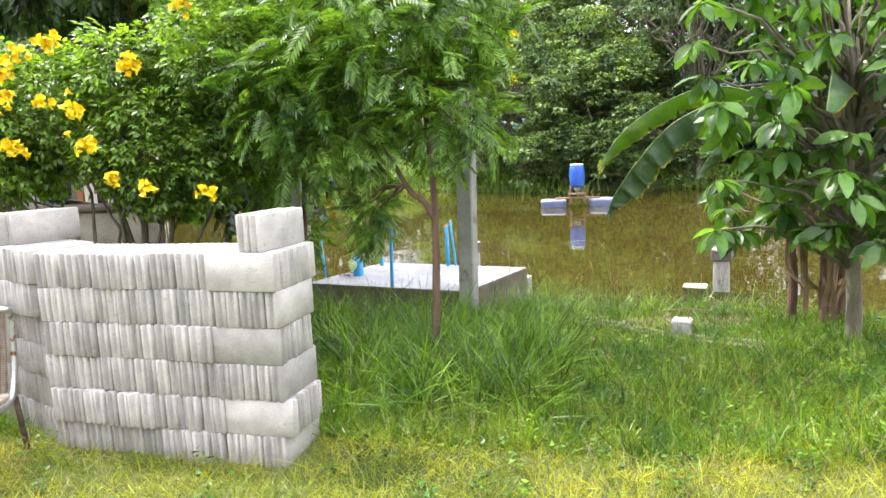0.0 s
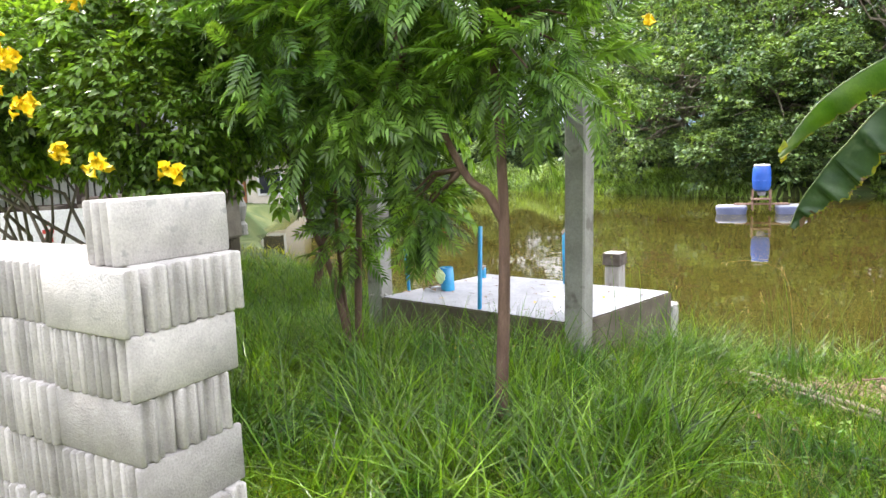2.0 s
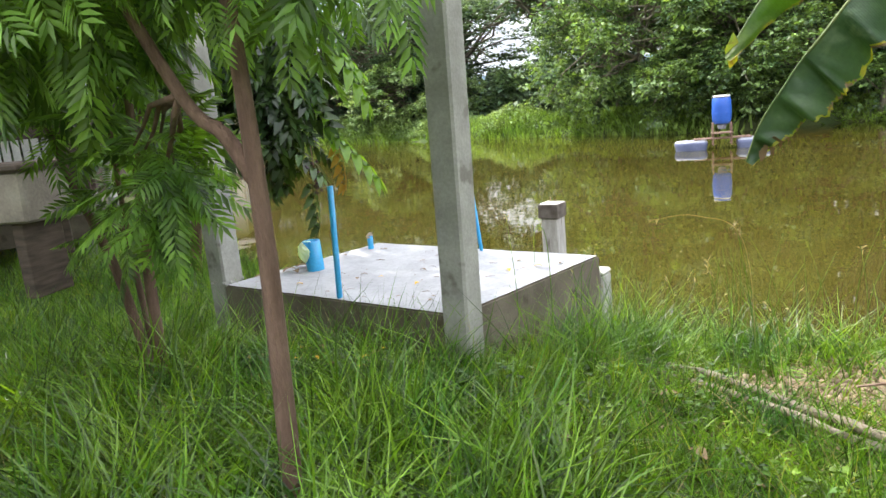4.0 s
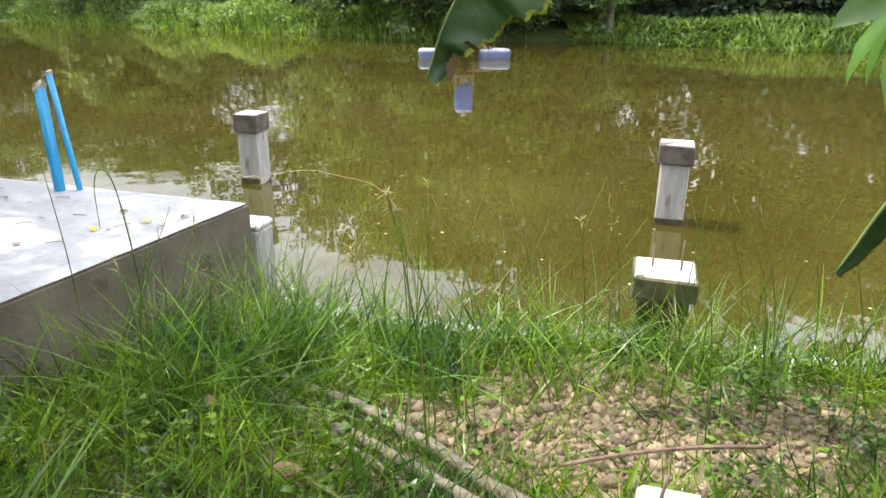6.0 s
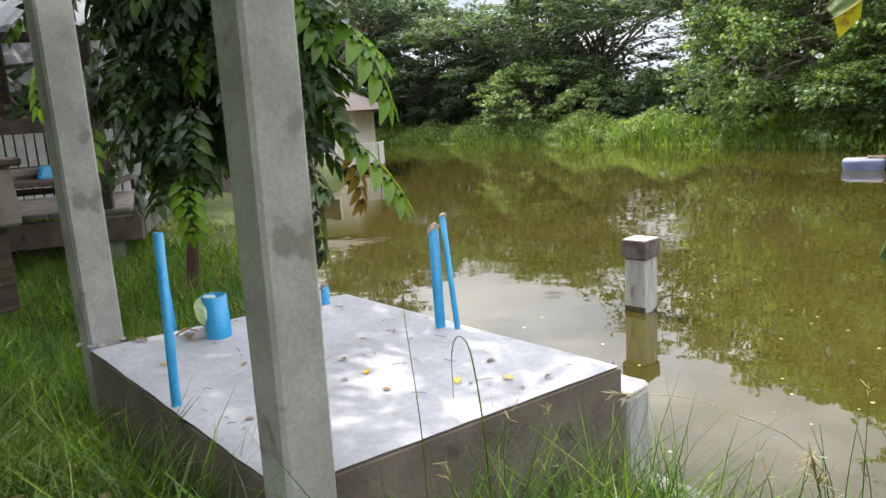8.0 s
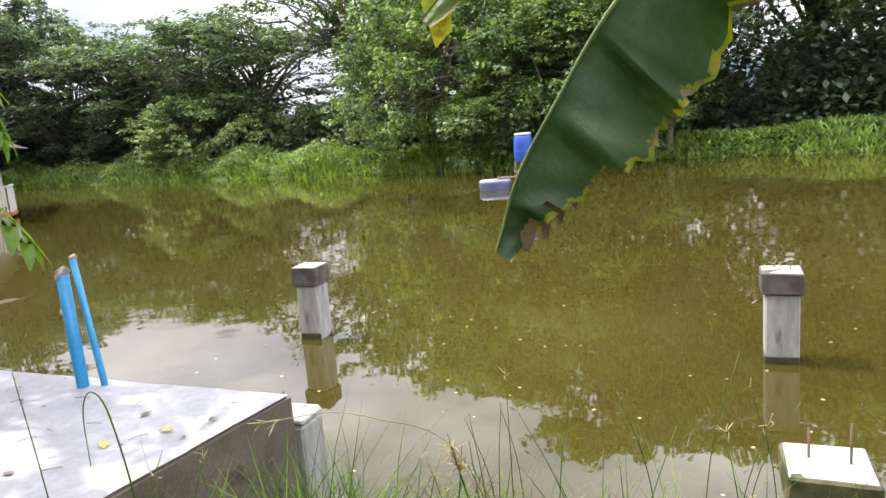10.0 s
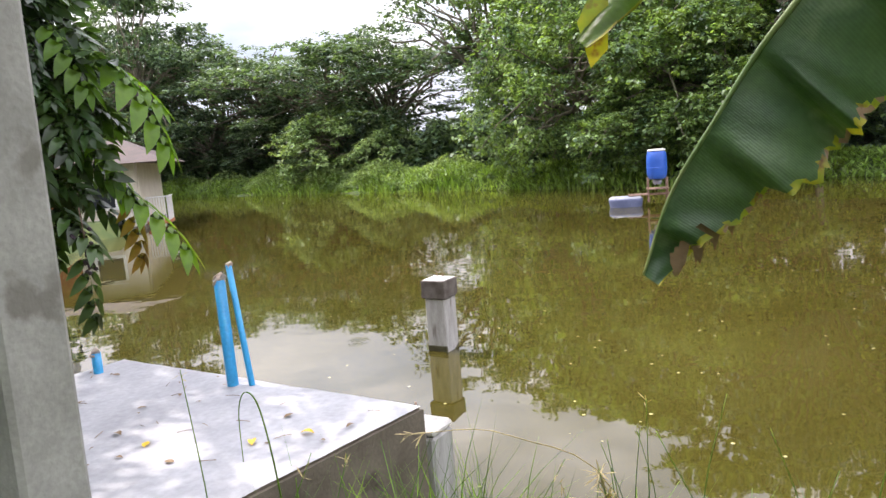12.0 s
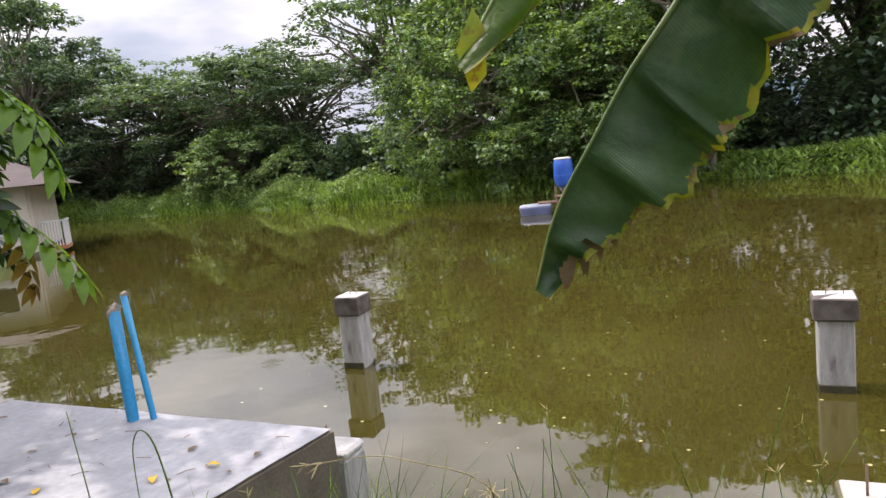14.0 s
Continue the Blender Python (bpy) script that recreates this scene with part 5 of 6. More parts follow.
def flower_shrub(base, clumps, n, flowers, label):
    e = empty("flowering_shrub", base, 0, label, "shrub", "yellow flowering shrubs")
    b = np.array(base)
    fr = frond_template(3, 0.46, 0.085, 0.3, 55, segs=2)
    pos, dr, w = [], [], []
    for c, r, k in clumps:
        m = int(n * k)
        p, d = blob_points(m, c, r, 0.45)
        pos.append(p - b)
        dr.append(d * (1, 1, 0.6) + RNG.normal(0, 0.4, d.shape))
        for _ in range(4):
            w.append(tube(limb_points(RNG.normal(0, 0.06, 3) * (1, 1, 0), p[RNG.integers(m)] - b, 0.1, 6), np.linspace(0.022, 0.005, 6), 6))
    array_part("stem", joined(w), M["greybark"], e, "many thin grey stems", kind="stuff")
    pos, dr = np.concatenate(pos), np.concatenate(dr)
    leafy("crown", e, fr, pos, dr, RNG.uniform(0.10, 0.18, len(pos)), "tecoma", "bright toothed leaflets")
    # trumpet flowers: a tube and five broad rounded lobes
    tv, q, t3 = [], [], []
    for k in range(10):
        a = k * math.tau / 10
        lobe = 1.0 if k % 2 else 0.72
        tv += [(0.06 * math.cos(a), 0, 0.06 * math.sin(a)), (0.20 * math.cos(a), 0.42, 0.20 * math.sin(a)), (0.50 * lobe * math.cos(a), 0.58 + 0.05 * (k % 3), 0.50 * lobe * math.sin(a))]
    for k in range(10):
        a, c = k * 3, ((k + 1) % 10) * 3
        q += [(a, a + 1, c + 1, c), (a + 1, a + 2, c + 2, c + 1)]
    bloom = mesh_from("flower", np.array(tv), [np.array(q)], M["petal"])
    for fx, fy, fz, m, s in [(a_, b_, c_, int(d_ * 1.8), e_) for a_, b_, c_, d_, e_ in flowers]:
        pts = np.array((fx, fy, fz)) - b + RNG.normal(0, 0.026 * s, (m, 3))
        rot = frames(RNG.normal(0, 0.7, (m, 3)) + (0.1, -0.8, 0.15))
        for k in range(m):
            fl_ = new("flower", bloom)
            fl_.parent = e
            fl_.matrix_basis = Matrix.Translation(pts[k]) @ Matrix(rot[k].tolist()).to_4x4() @ Matrix.Scale(0.062, 4)


neem_trees()
fl = [(-2.68, 4.1, 3.06, 9, 1.1), (-2.95, 4.0, 2.89, 8, 1.0), (-2.93, 4.1, 3.0, 6, 0.9), (-3.07, 3.95, 2.63, 6, 0.9), (-2.95, 4.0, 2.73, 6, 0.9), (-2.53, 4.05, 2.64, 9, 1.1), (-3.15, 3.9, 2.51, 9, 1.1), (-3.21, 3.85, 2.14, 14, 1.3), (-3.39, 3.85, 2.33, 6, 0.9),
      (-3.26, 3.85, 2.26, 7, 0.9), (-2.92, 3.95, 2.39, 12, 1.2), (-2.2, 4.2, 2.89, 12, 1.2), (-2.49, 4.1, 2.4, 9, 1.1), (-2.4, 4.2, 2.16, 6, 0.9), (-2.17, 4.2, 2.12, 6, 0.9), (-1.79, 4.3, 2.06, 6, 0.9), (-1.83, 4.3, 3.29, 12, 1.2), (-3.1, 3.9, 2.34, 6, 0.9), (-2.7, 4.0, 2.66, 6, 0.9)]
flower_shrub((-2.9, 5.2, 0.55), [((-2.45, 4.95, 2.45), (0.62, 0.5, 0.5), 0.42), ((-3.35, 4.8, 2.72), (0.48, 0.45, 0.40), 0.26), ((-2.0, 5.1, 2.9), (0.5, 0.5, 0.55), 0.26), ((-3.75, 4.6, 2.42), (0.5, 0.4, 0.28), 0.16), ((-2.7, 4.9, 2.95), (0.35, 0.35, 0.3), 0.12)], 3000, fl,
             "tall leafy shrub with yellow trumpet flowers behind the block stack")
flower_shrub((-4.6, 5.6, 0.55), [((-4.3, 5.3, 2.35), (0.5, 0.45, 0.3), 0.5), ((-3.9, 5.2, 2.5), (0.4, 0.4, 0.4), 0.5)], 700, [(-4.2, 4.8, 2.5, 6, 1.2), (-4.0, 4.7, 2.2, 5, 1), (0.12, 6.2, 3.2, 4, 0.9), (0.13, 6.2, 2.83, 3, 0.8)],
             "leafy yellow-flowered shrub behind the end of the block stack")


def broad_tree():
    """Dark compound-leaved tree leaning over the water beyond the slab."""
    base = (-4.3, 9.0, 0.35)
    b = np.array(base)
    e = empty("overhanging_tree", base, 0, "dark broad-leaved tree with drooping leaves leaning over the pond", "tree")
    w = [tube(bent(np.array([(-4.3, 9.0, 0.3), (-4.1, 9.0, 1.2), (-3.8, 9.05, 2.2), (-3.4, 9.1, 3.2)]) - b, 5), np.linspace(0.06, 0.035, 16), 9)]
    fr = frond_template(5, 0.40, 0.075, 0.30, 58, segs=3)
    pos, dr = [], []
    # Clumps above z 4 are added mostly out of view as shade casters.
    cl = [((-3.6, 9.1, 2.9), (0.55, 0.5, 0.55), 0.19), ((-3.2, 9.3, 2.5), (0.30, 0.35, 0.5), 0.10), ((-4.1, 8.8, 2.35), (0.4, 0.35, 0.35), 0.05), ((-3.15, 9.2, 1.85), (0.16, 0.25, 0.30), 0.03), ((-3.75, 8.7, 1.85), (0.2, 0.25, 0.35), 0.05), ((-4.4, 8.9, 3.2), (0.7, 0.6, 0.4), 0.11), ((-2.7, 8.0, 4.3), (1.2, 0.9, 0.35), 0.20), ((-4.0, 9.3, 3.6), (0.8, 0.6, 0.45), 0.22), ((-5.9, 8.3, 4.6), (1.5, 1.3, 0.4), 0.40), ((-4.6, 7.3, 4.5), (0.9, 0.9, 0.3), 0.22)]
    for c, r, k in cl:
        m = int(760 * k)
        p, d = blob_points(m, c, r, 0.3)
        pos.append(p - b)
        dr.append(d * (1, 1, 0.3) + RNG.normal(0, 0.3, d.shape) - (0, 0, 0.45))
        for _ in range(5):
            w.append(tube(limb_points(np.array((-3.7, 9.05, 2.3)) - b, p[RNG.integers(m)] - b, 0.06, 6), np.linspace(0.026, 0.006, 6), 6))
    array_part("trunk", joined(w), M["bark"], e, smooth=True)
    pos, dr = np.concatenate(pos), np.concatenate(dr)
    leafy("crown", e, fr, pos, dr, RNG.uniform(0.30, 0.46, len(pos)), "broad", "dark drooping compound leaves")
    # Edge sprays; most take the lighter leaf colour that paints sun on them.
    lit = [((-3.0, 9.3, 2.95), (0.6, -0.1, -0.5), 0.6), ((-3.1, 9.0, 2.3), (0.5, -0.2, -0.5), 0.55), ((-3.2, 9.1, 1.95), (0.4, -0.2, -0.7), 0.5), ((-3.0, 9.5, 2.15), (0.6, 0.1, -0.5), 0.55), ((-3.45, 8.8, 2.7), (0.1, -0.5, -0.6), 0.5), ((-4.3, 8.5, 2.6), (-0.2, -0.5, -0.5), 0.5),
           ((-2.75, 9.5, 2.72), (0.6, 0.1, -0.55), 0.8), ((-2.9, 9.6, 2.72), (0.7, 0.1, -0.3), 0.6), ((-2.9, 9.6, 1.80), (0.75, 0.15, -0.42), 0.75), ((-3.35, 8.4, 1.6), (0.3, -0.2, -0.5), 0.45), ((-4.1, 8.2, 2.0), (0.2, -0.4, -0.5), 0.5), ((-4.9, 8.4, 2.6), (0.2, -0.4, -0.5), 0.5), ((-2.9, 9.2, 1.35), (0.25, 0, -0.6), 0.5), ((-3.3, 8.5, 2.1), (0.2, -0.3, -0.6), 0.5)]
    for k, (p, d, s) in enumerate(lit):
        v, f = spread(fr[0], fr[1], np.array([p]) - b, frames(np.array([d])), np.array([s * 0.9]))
        array_part("leaf_spray", (v, f), M["bronze"] if k == -1 else M["young"] if k < 12 and k not in (1, 2, 5) else M["broad"], e, "compound leaf spray, sun painted into the lighter ones")
    v, f = spread(fr[0], fr[1], np.array([(-2.80, 9.6, 1.68)]) - b, frames(np.array([(0.3, 0, -0.6)])), np.array([0.42]))
    array_part("leaf_spray", (v, f), M["bronze"], e, "bronze young leaf")
    bunch = array_part("berry_bunch", tube([(1.54, 0.1, 1.30), (1.55, 0.1, 1.15), (1.55, 0.1, 0.85)], 0.005, 5), M["bark"], e, "hanging bunch of dark berries")
    bm = bmesh.new()
    bmesh.ops.create_icosphere(bm, subdivisions=1, radius=0.016)
    one = part("berry", bm, M["berry"], bunch)
    for k in range(26):
        c = one if k == 0 else new("berry", one.data)
        c.parent = bunch
        c.location = (1.55 + RNG.normal(0, 0.025), 0.1 + RNG.normal(0, 0.03), 1.15 - k * 0.012)


broad_tree()


# ---- banana and large-leaved tree ----
def banana_leaf(rib, w0, side_drop, e, tears, seed, tilt=(0.15, 0.3), mat="banana"):
    """A long blade: both halves hang from the rib in sharp pleats, split at the edge in places; the free edge is yellow."""
    rs = np.random.default_rng(seed)
    c = bent(rib, 12)
    n = len(c)
    d = np.gradient(c, axis=0)
    d /= np.linalg.norm(d, axis=1, keepdims=True)
    hang = np.cross(d, np.array((0, 1.0, 0)))
    hang /= np.linalg.norm(hang, axis=1, keepdims=True) + 1e-9
    # pleats: long slopes broken by short steep turns
    cuts = [0]
    while cuts[-1] < n:
        cuts.append(cuts[-1] + int(rs.integers(9, 18)))
    keys, vals = [], []
    for k, q0 in enumerate(cuts[:-1]):
        keys += [q0, cuts[k + 1] - 2]
        vals += [rs.uniform(0.5, 1.0), -rs.uniform(0.5, 1.0)]
    pleat = np.interp(np.arange(n), keys, vals)
    edge_w = 1 + 0.05 * np.sin(np.arange(n) * 0.55) + 0.03 * np.sin(np.arange(n) * 1.7) - 0.10 * np.isin(np.arange(n), [q0 - 1 for q0 in cuts])
    for s in (-1, 1):
        vs, uv, q, mi = [], [], [], []
        seg = 22
        for i in range(n):
            t = i / (n - 1)
            w = w0 * min(1, (t / 0.15) ** 0.6) * min(1, ((1.03 - t) / 0.30) ** 0.8) * edge_w[i]
            for k in range(seg + 1):
                u = k / seg
                ang = tilt[0 if s < 0 else 1] + side_drop * u
                fold = pleat[i] * w0 * 0.26 * u ** 0.8 + 0.004 * math.sin(i * 0.9 + 7 * u) * u
                o = np.array((0, float(s), 0)) * (math.cos(ang) * w * u) + hang[i] * math.sin(ang) * w * u
                o = o + d[i] * (0.22 * w * u) + np.array((0, 1.0, 0)) * fold + (rs.normal(0, 0.003, 3) if k == seg else 0)
                vs.append(c[i] + o)
                uv.append((t, u))
        for i in range(n - 1):
            torn = i in tears
            spot = rs.uniform() < 0.3
            for k in range(seg):
                if torn and k >= (16 if i < 0.75 * n else 14):
                    continue
                a = i * (seg + 1) + k
                q.append((a, a + 1, a + seg + 2, a + seg + 1))
                rim = seg - (1 if i < 0.35 * n or i % 5 < 3 else 2) - (1 if i > 0.86 * n else 0)
                mi.append(0 if k < rim else 2 if (spot and k == seg - 1) else 1)
        me = mesh_from("blade", np.array(vs) - np.array(e.location), [np.array(q)], [M[mat], M["margin"], M["dryleaf"]], mi, smooth=True)
        layer = me.uv_layers.new(name="UVMap")
        layer.data.foreach_set("uv", np.array(uv, dtype=np.float32)[np.array(q).ravel()].ravel())
        ob = new("blade", me)
        ob.parent = e
        tagged(ob, "ribbed green half blade with a torn yellow margin")
    if w0 > 0.2 and mat == "banana":
        for k in range(9):
            i = int(n * (0.88 + 0.011 * k))
            p0 = c[i] + hang[i] * w0 * 0.82 * min(1, ((1.02 - i / n) / 0.30) ** 0.75) - np.array(e.location)
            ln = rs.uniform(0.03, 0.075)
            dx = rs.uniform(-0.012, 0.012)
            tv = np.array([(-0.010, 0, 0.02), (0.012, 0.004, 0.02), (-0.008 + dx, 0.010, -ln * 0.5), (0.010 + dx, -0.004, -ln * 0.45), (dx * 1.6, 0.012, -ln)]) + p0
            array_part("dry_shred", (tv, [np.array([(0, 1, 3, 2)]), np.array([(2, 3, 4)])]), M["dryleaf"], e, "dry brown shred")
    if mat == "backlit":
        p0 = c[-1] - np.array(e.location)
        tv = np.array([(0.0, 0, 0.03), (0.035, 0.01, 0.10), (0.055, 0.0, 0.06), (0.05, 0.01, -0.02), (0.02, 0.0, -0.05)]) + p0
        array_part("dry_tip", (tv, [np.array([(0, 1, 2), (0, 2, 3), (0, 3, 4)])]), M["margin"], e, "withered yellow-brown blade tip")
    array_part("midrib", tube(c - np.array(e.location), np.linspace(0.010, 0.003, n), 7), M["rib"], e, "pale midrib", smooth=True)


def banana():
    base = (2.75, 6.35, 0.45)
    e = empty("banana_plant", base, 0, "banana plant with long torn arching leaves and dead brown sheaths", "banana plant")
    b = np.array(base)
    for k, (x, y, h, r) in enumerate(((2.75, 6.35, 1.9, 0.075), (2.95, 6.6, 1.6, 0.065), (2.55, 6.6, 1.3, 0.05))):
        array_part("stem", tube(bent(np.array([(x, y, 0.35), (x + 0.03, y, 1.0), (x - 0.05, y, h + 0.4)]) - b, 5), np.linspace(r, r * 0.55, 11), 12), M["bark"], e, "brown sheathed stem", smooth=True)
    main = [(2.70, 6.35, 1.95), (2.35, 6.45, 2.40), (1.95, 6.6, 2.55), (1.62, 6.70, 2.44), (1.40, 6.74, 2.26), (1.24, 6.75, 2.06), (1.17, 6.78, 1.97), (1.10, 6.80, 1.86), (1.01, 6.83, 1.71), (0.95, 6.85, 1.54)]
    banana_leaf(main, 0.225, 0.12, e, {97, 103}, 3, (1.35, 1.0))
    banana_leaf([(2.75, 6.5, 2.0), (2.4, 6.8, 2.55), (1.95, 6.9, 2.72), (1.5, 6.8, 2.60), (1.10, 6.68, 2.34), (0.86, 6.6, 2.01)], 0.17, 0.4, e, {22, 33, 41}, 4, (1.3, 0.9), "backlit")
    banana_leaf([(2.8, 6.3, 1.9), (2.5, 6.1, 2.35), (2.1, 6.15, 2.38), (1.85, 6.25, 2.18), (1.68, 6.28, 1.93)], 0.13, 0.5, e, {20, 30}, 5, (0.9, 0.9))
    banana_leaf([(2.8, 6.3, 1.9), (3.1, 6.2, 2.6), (3.5, 6.0, 2.8), (4.0, 5.8, 2.5)], 0.24, 0.5, e, {12, 20}, 6, (0.9, 0.9))
    banana_leaf([(2.7, 6.3, 1.8), (2.6, 5.9, 2.5), (2.4, 5.3, 2.7), (2.2, 4.8, 2.4)], 0.22, 0.5, e, {12, 20}, 8, (0.9, 0.9))
    banana_leaf([(2.65, 6.3, 1.75), (2.3, 6.25, 1.66), (2.0, 6.2, 1.45), (1.86, 6.18, 1.22)], 0.09, 0.3, e, {8, 14}, 9, (1.3, 0.9))
    for k in range(13):
        a = k * 0.93
        x, y = 2.75 + 0.10 * math.cos(a), 6.4 + 0.10 * math.sin(a)
        p = np.array([(x, y, 1.7), (x + 0.16 * math.cos(a), y + 0.16 * math.sin(a), 1.5), (x + (0.10 + 0.03 * (k % 4)) * math.cos(a), y + 0.13 * math.sin(a), 1.1), (x + 0.02 * (k % 5) * math.cos(a), y + 0.08 * math.sin(a), 0.72 + 0.07 * (k % 4))]) - b
        c = bent(p, 4)
        wd = 0.016 + 0.006 * (k % 3) + 0.010 * np.sin(np.arange(len(c)) * 1.3)
        side = np.array((-math.sin(a), math.cos(a), 0))
        v = np.concatenate([c - side * wd[:, None], c + np.array((0.02, 0.01, 0)), c + side * wd[:, None]])
        m = len(c)
        q = [(i, i + 1, m + i + 1, m + i) for i in range(m - 1)] + [(m + i, m + i + 1, 2 * m + i + 1, 2 * m + i) for i in range(m - 1)]
        array_part("dead_leaf", (v, [np.array(q)]), M["dryleaf"], e, "hanging dead brown leaf")


banana()


def big_leaf_tree():
    base = (2.72, 5.62, 0.55)
    b = np.array(base)
    e = empty("broad_leaved_tree", base, 0, "low tree with very large glossy leaves at the pond edge", "tree")
    w = [tube(bent(np.array([(2.72, 5.62, 0.5), (2.72, 5.62, 1.0), (2.66, 5.6, 1.7), (2.6, 5.55, 2.7)]) - b, 5), np.linspace(0.065, 0.035, 16), 10)]
    tm = round_leaf(0.20, 5, 0.16, 0.40)
    tips = []
    for k in range(150):
        a, z = k * 2.4, RNG.uniform(1.55, 3.7)
        r = RNG.uniform(0.3, 1.05)
        tips.append((2.55 + r * math.cos(a), 5.5 + r * 0.8 * math.sin(a), z))
    tips += [(2.15, 5.5, 1.75), (2.3, 5.4, 1.6), (2.35, 5.6, 1.9), (1.6, 5.4, 2.7), (1.5, 5.4, 2.95), (1.75, 5.35, 2.4)]
    pos, dr = [], []
    for tx in tips:
        w.append(tube(limb_points(np.array((2.66, 5.6, min(2.4, tx[2] * 0.8))) - b, np.array(tx) - b, 0.1, 6), np.linspace(0.02, 0.007, 6), 6))
        for j in range(13):
            a = j * 0.57 * 2 + RNG.uniform(0, 0.4)
            pos.append(np.array(tx) - b)
            dr.append((math.cos(a), math.sin(a), RNG.uniform(-1.1, 0.25)))
    array_part("trunk", joined(w), M["greybark"], e, smooth=True)
    leafy("crown", e, tm, np.array(pos), np.array(dr), RNG.uniform(0.11, 0.25, len(pos)), "teak", "large ribbed leaves")


big_leaf_tree()


# ---- buildings beyond ----
def stilt_house():
    e = empty("pond_house", (-18.75, 26.2, 0.0), 32, "small cream and orange house over the water with a red-brown roof", "house")
    def wall(nm, cx, cy, sx, sy, z0, h, mat, lab="", owner=None):
        return part(nm, box(sx, sy, h, (cx, cy, z0), 0.01), M[mat], owner or e, lab)
    wall("wall", 0.85, -3.0, 2.0, 0.15, 0.15, 2.25, "cream", "cream rendered wall")
    wall("wall", -2.2, -2.85, 4.0, 0.15, 0.15, 2.25, "brick", "orange wall")
    wall("wall", 1.84, 0.0, 0.15, 5.8, 0.15, 2.25, "cream")
    wall("floor_slab", -1.2, 0, 6.3, 6.2, -0.05, 0.18, "beamside")
    w = wall("window_frame", 0.75, -3.10, 0.95, 0.06, 0.75, 0.95, "whitepaint", "white window frame")
    wall("pane", 0.75, -3.14, 0.78, 0.02, 0.84, 0.78, "glass", "dark pane", w)
    w = wall("window_frame", -1.4, -2.95, 0.9, 0.06, 0.3, 1.7, "whitepaint", "white door")
    wall("pane", -1.4, -2.99, 0.7, 0.02, 0.4, 1.5, "glass", "", w)
    bm = bmesh.new()
    vs = [bm.verts.new(p) for p in ((-4.9, -3.8, 2.25), (2.9, -3.8, 2.25), (2.9, 3.6, 2.25), (-4.9, 3.6, 2.25), (-3.2, -0.1, 3.15), (1.2, -0.1, 3.15))]
    for f in ((0, 1, 5, 4), (1, 2, 5), (2, 3, 4, 5), (3, 0, 4), (3, 2, 1, 0)):
        bm.faces.new([vs[k] for k in f])
    part("roof", bm, M["redroof"], e, "red-brown hipped roof")
    for x in (-4.0, -2, 0, 1.7):
        part("stilt", box(0.2, 0.2, 1.2, (x, -2.8, -1.1), 0.01), M["beamside"], e)
    part("landing", box(0.75, 1.4, 0.12, (2.3, -1.6, 0.1), 0.01), M["brick"], e, "red-brown landing")
    for k in range(9):
        part("baluster", box(0.03, 0.03, 0.8, (1.96 + k * 0.085, -2.3, 0.22), 0), M["whitepaint"], e, "white baluster")
    for k in range(8):
        part("baluster", box(0.03, 0.03, 0.8, (2.66, -2.2 + k * 0.16, 0.22), 0), M["whitepaint"], e)
    part("hand_rail", box(0.75, 0.06, 0.05, (2.32, -2.3, 1.021), 0), M["whitepaint"], e, "white rail")
    part("hand_rail", box(0.06, 1.3, 0.05, (2.66, -1.6, 1.021), 0), M["whitepaint"], e)


stilt_house()


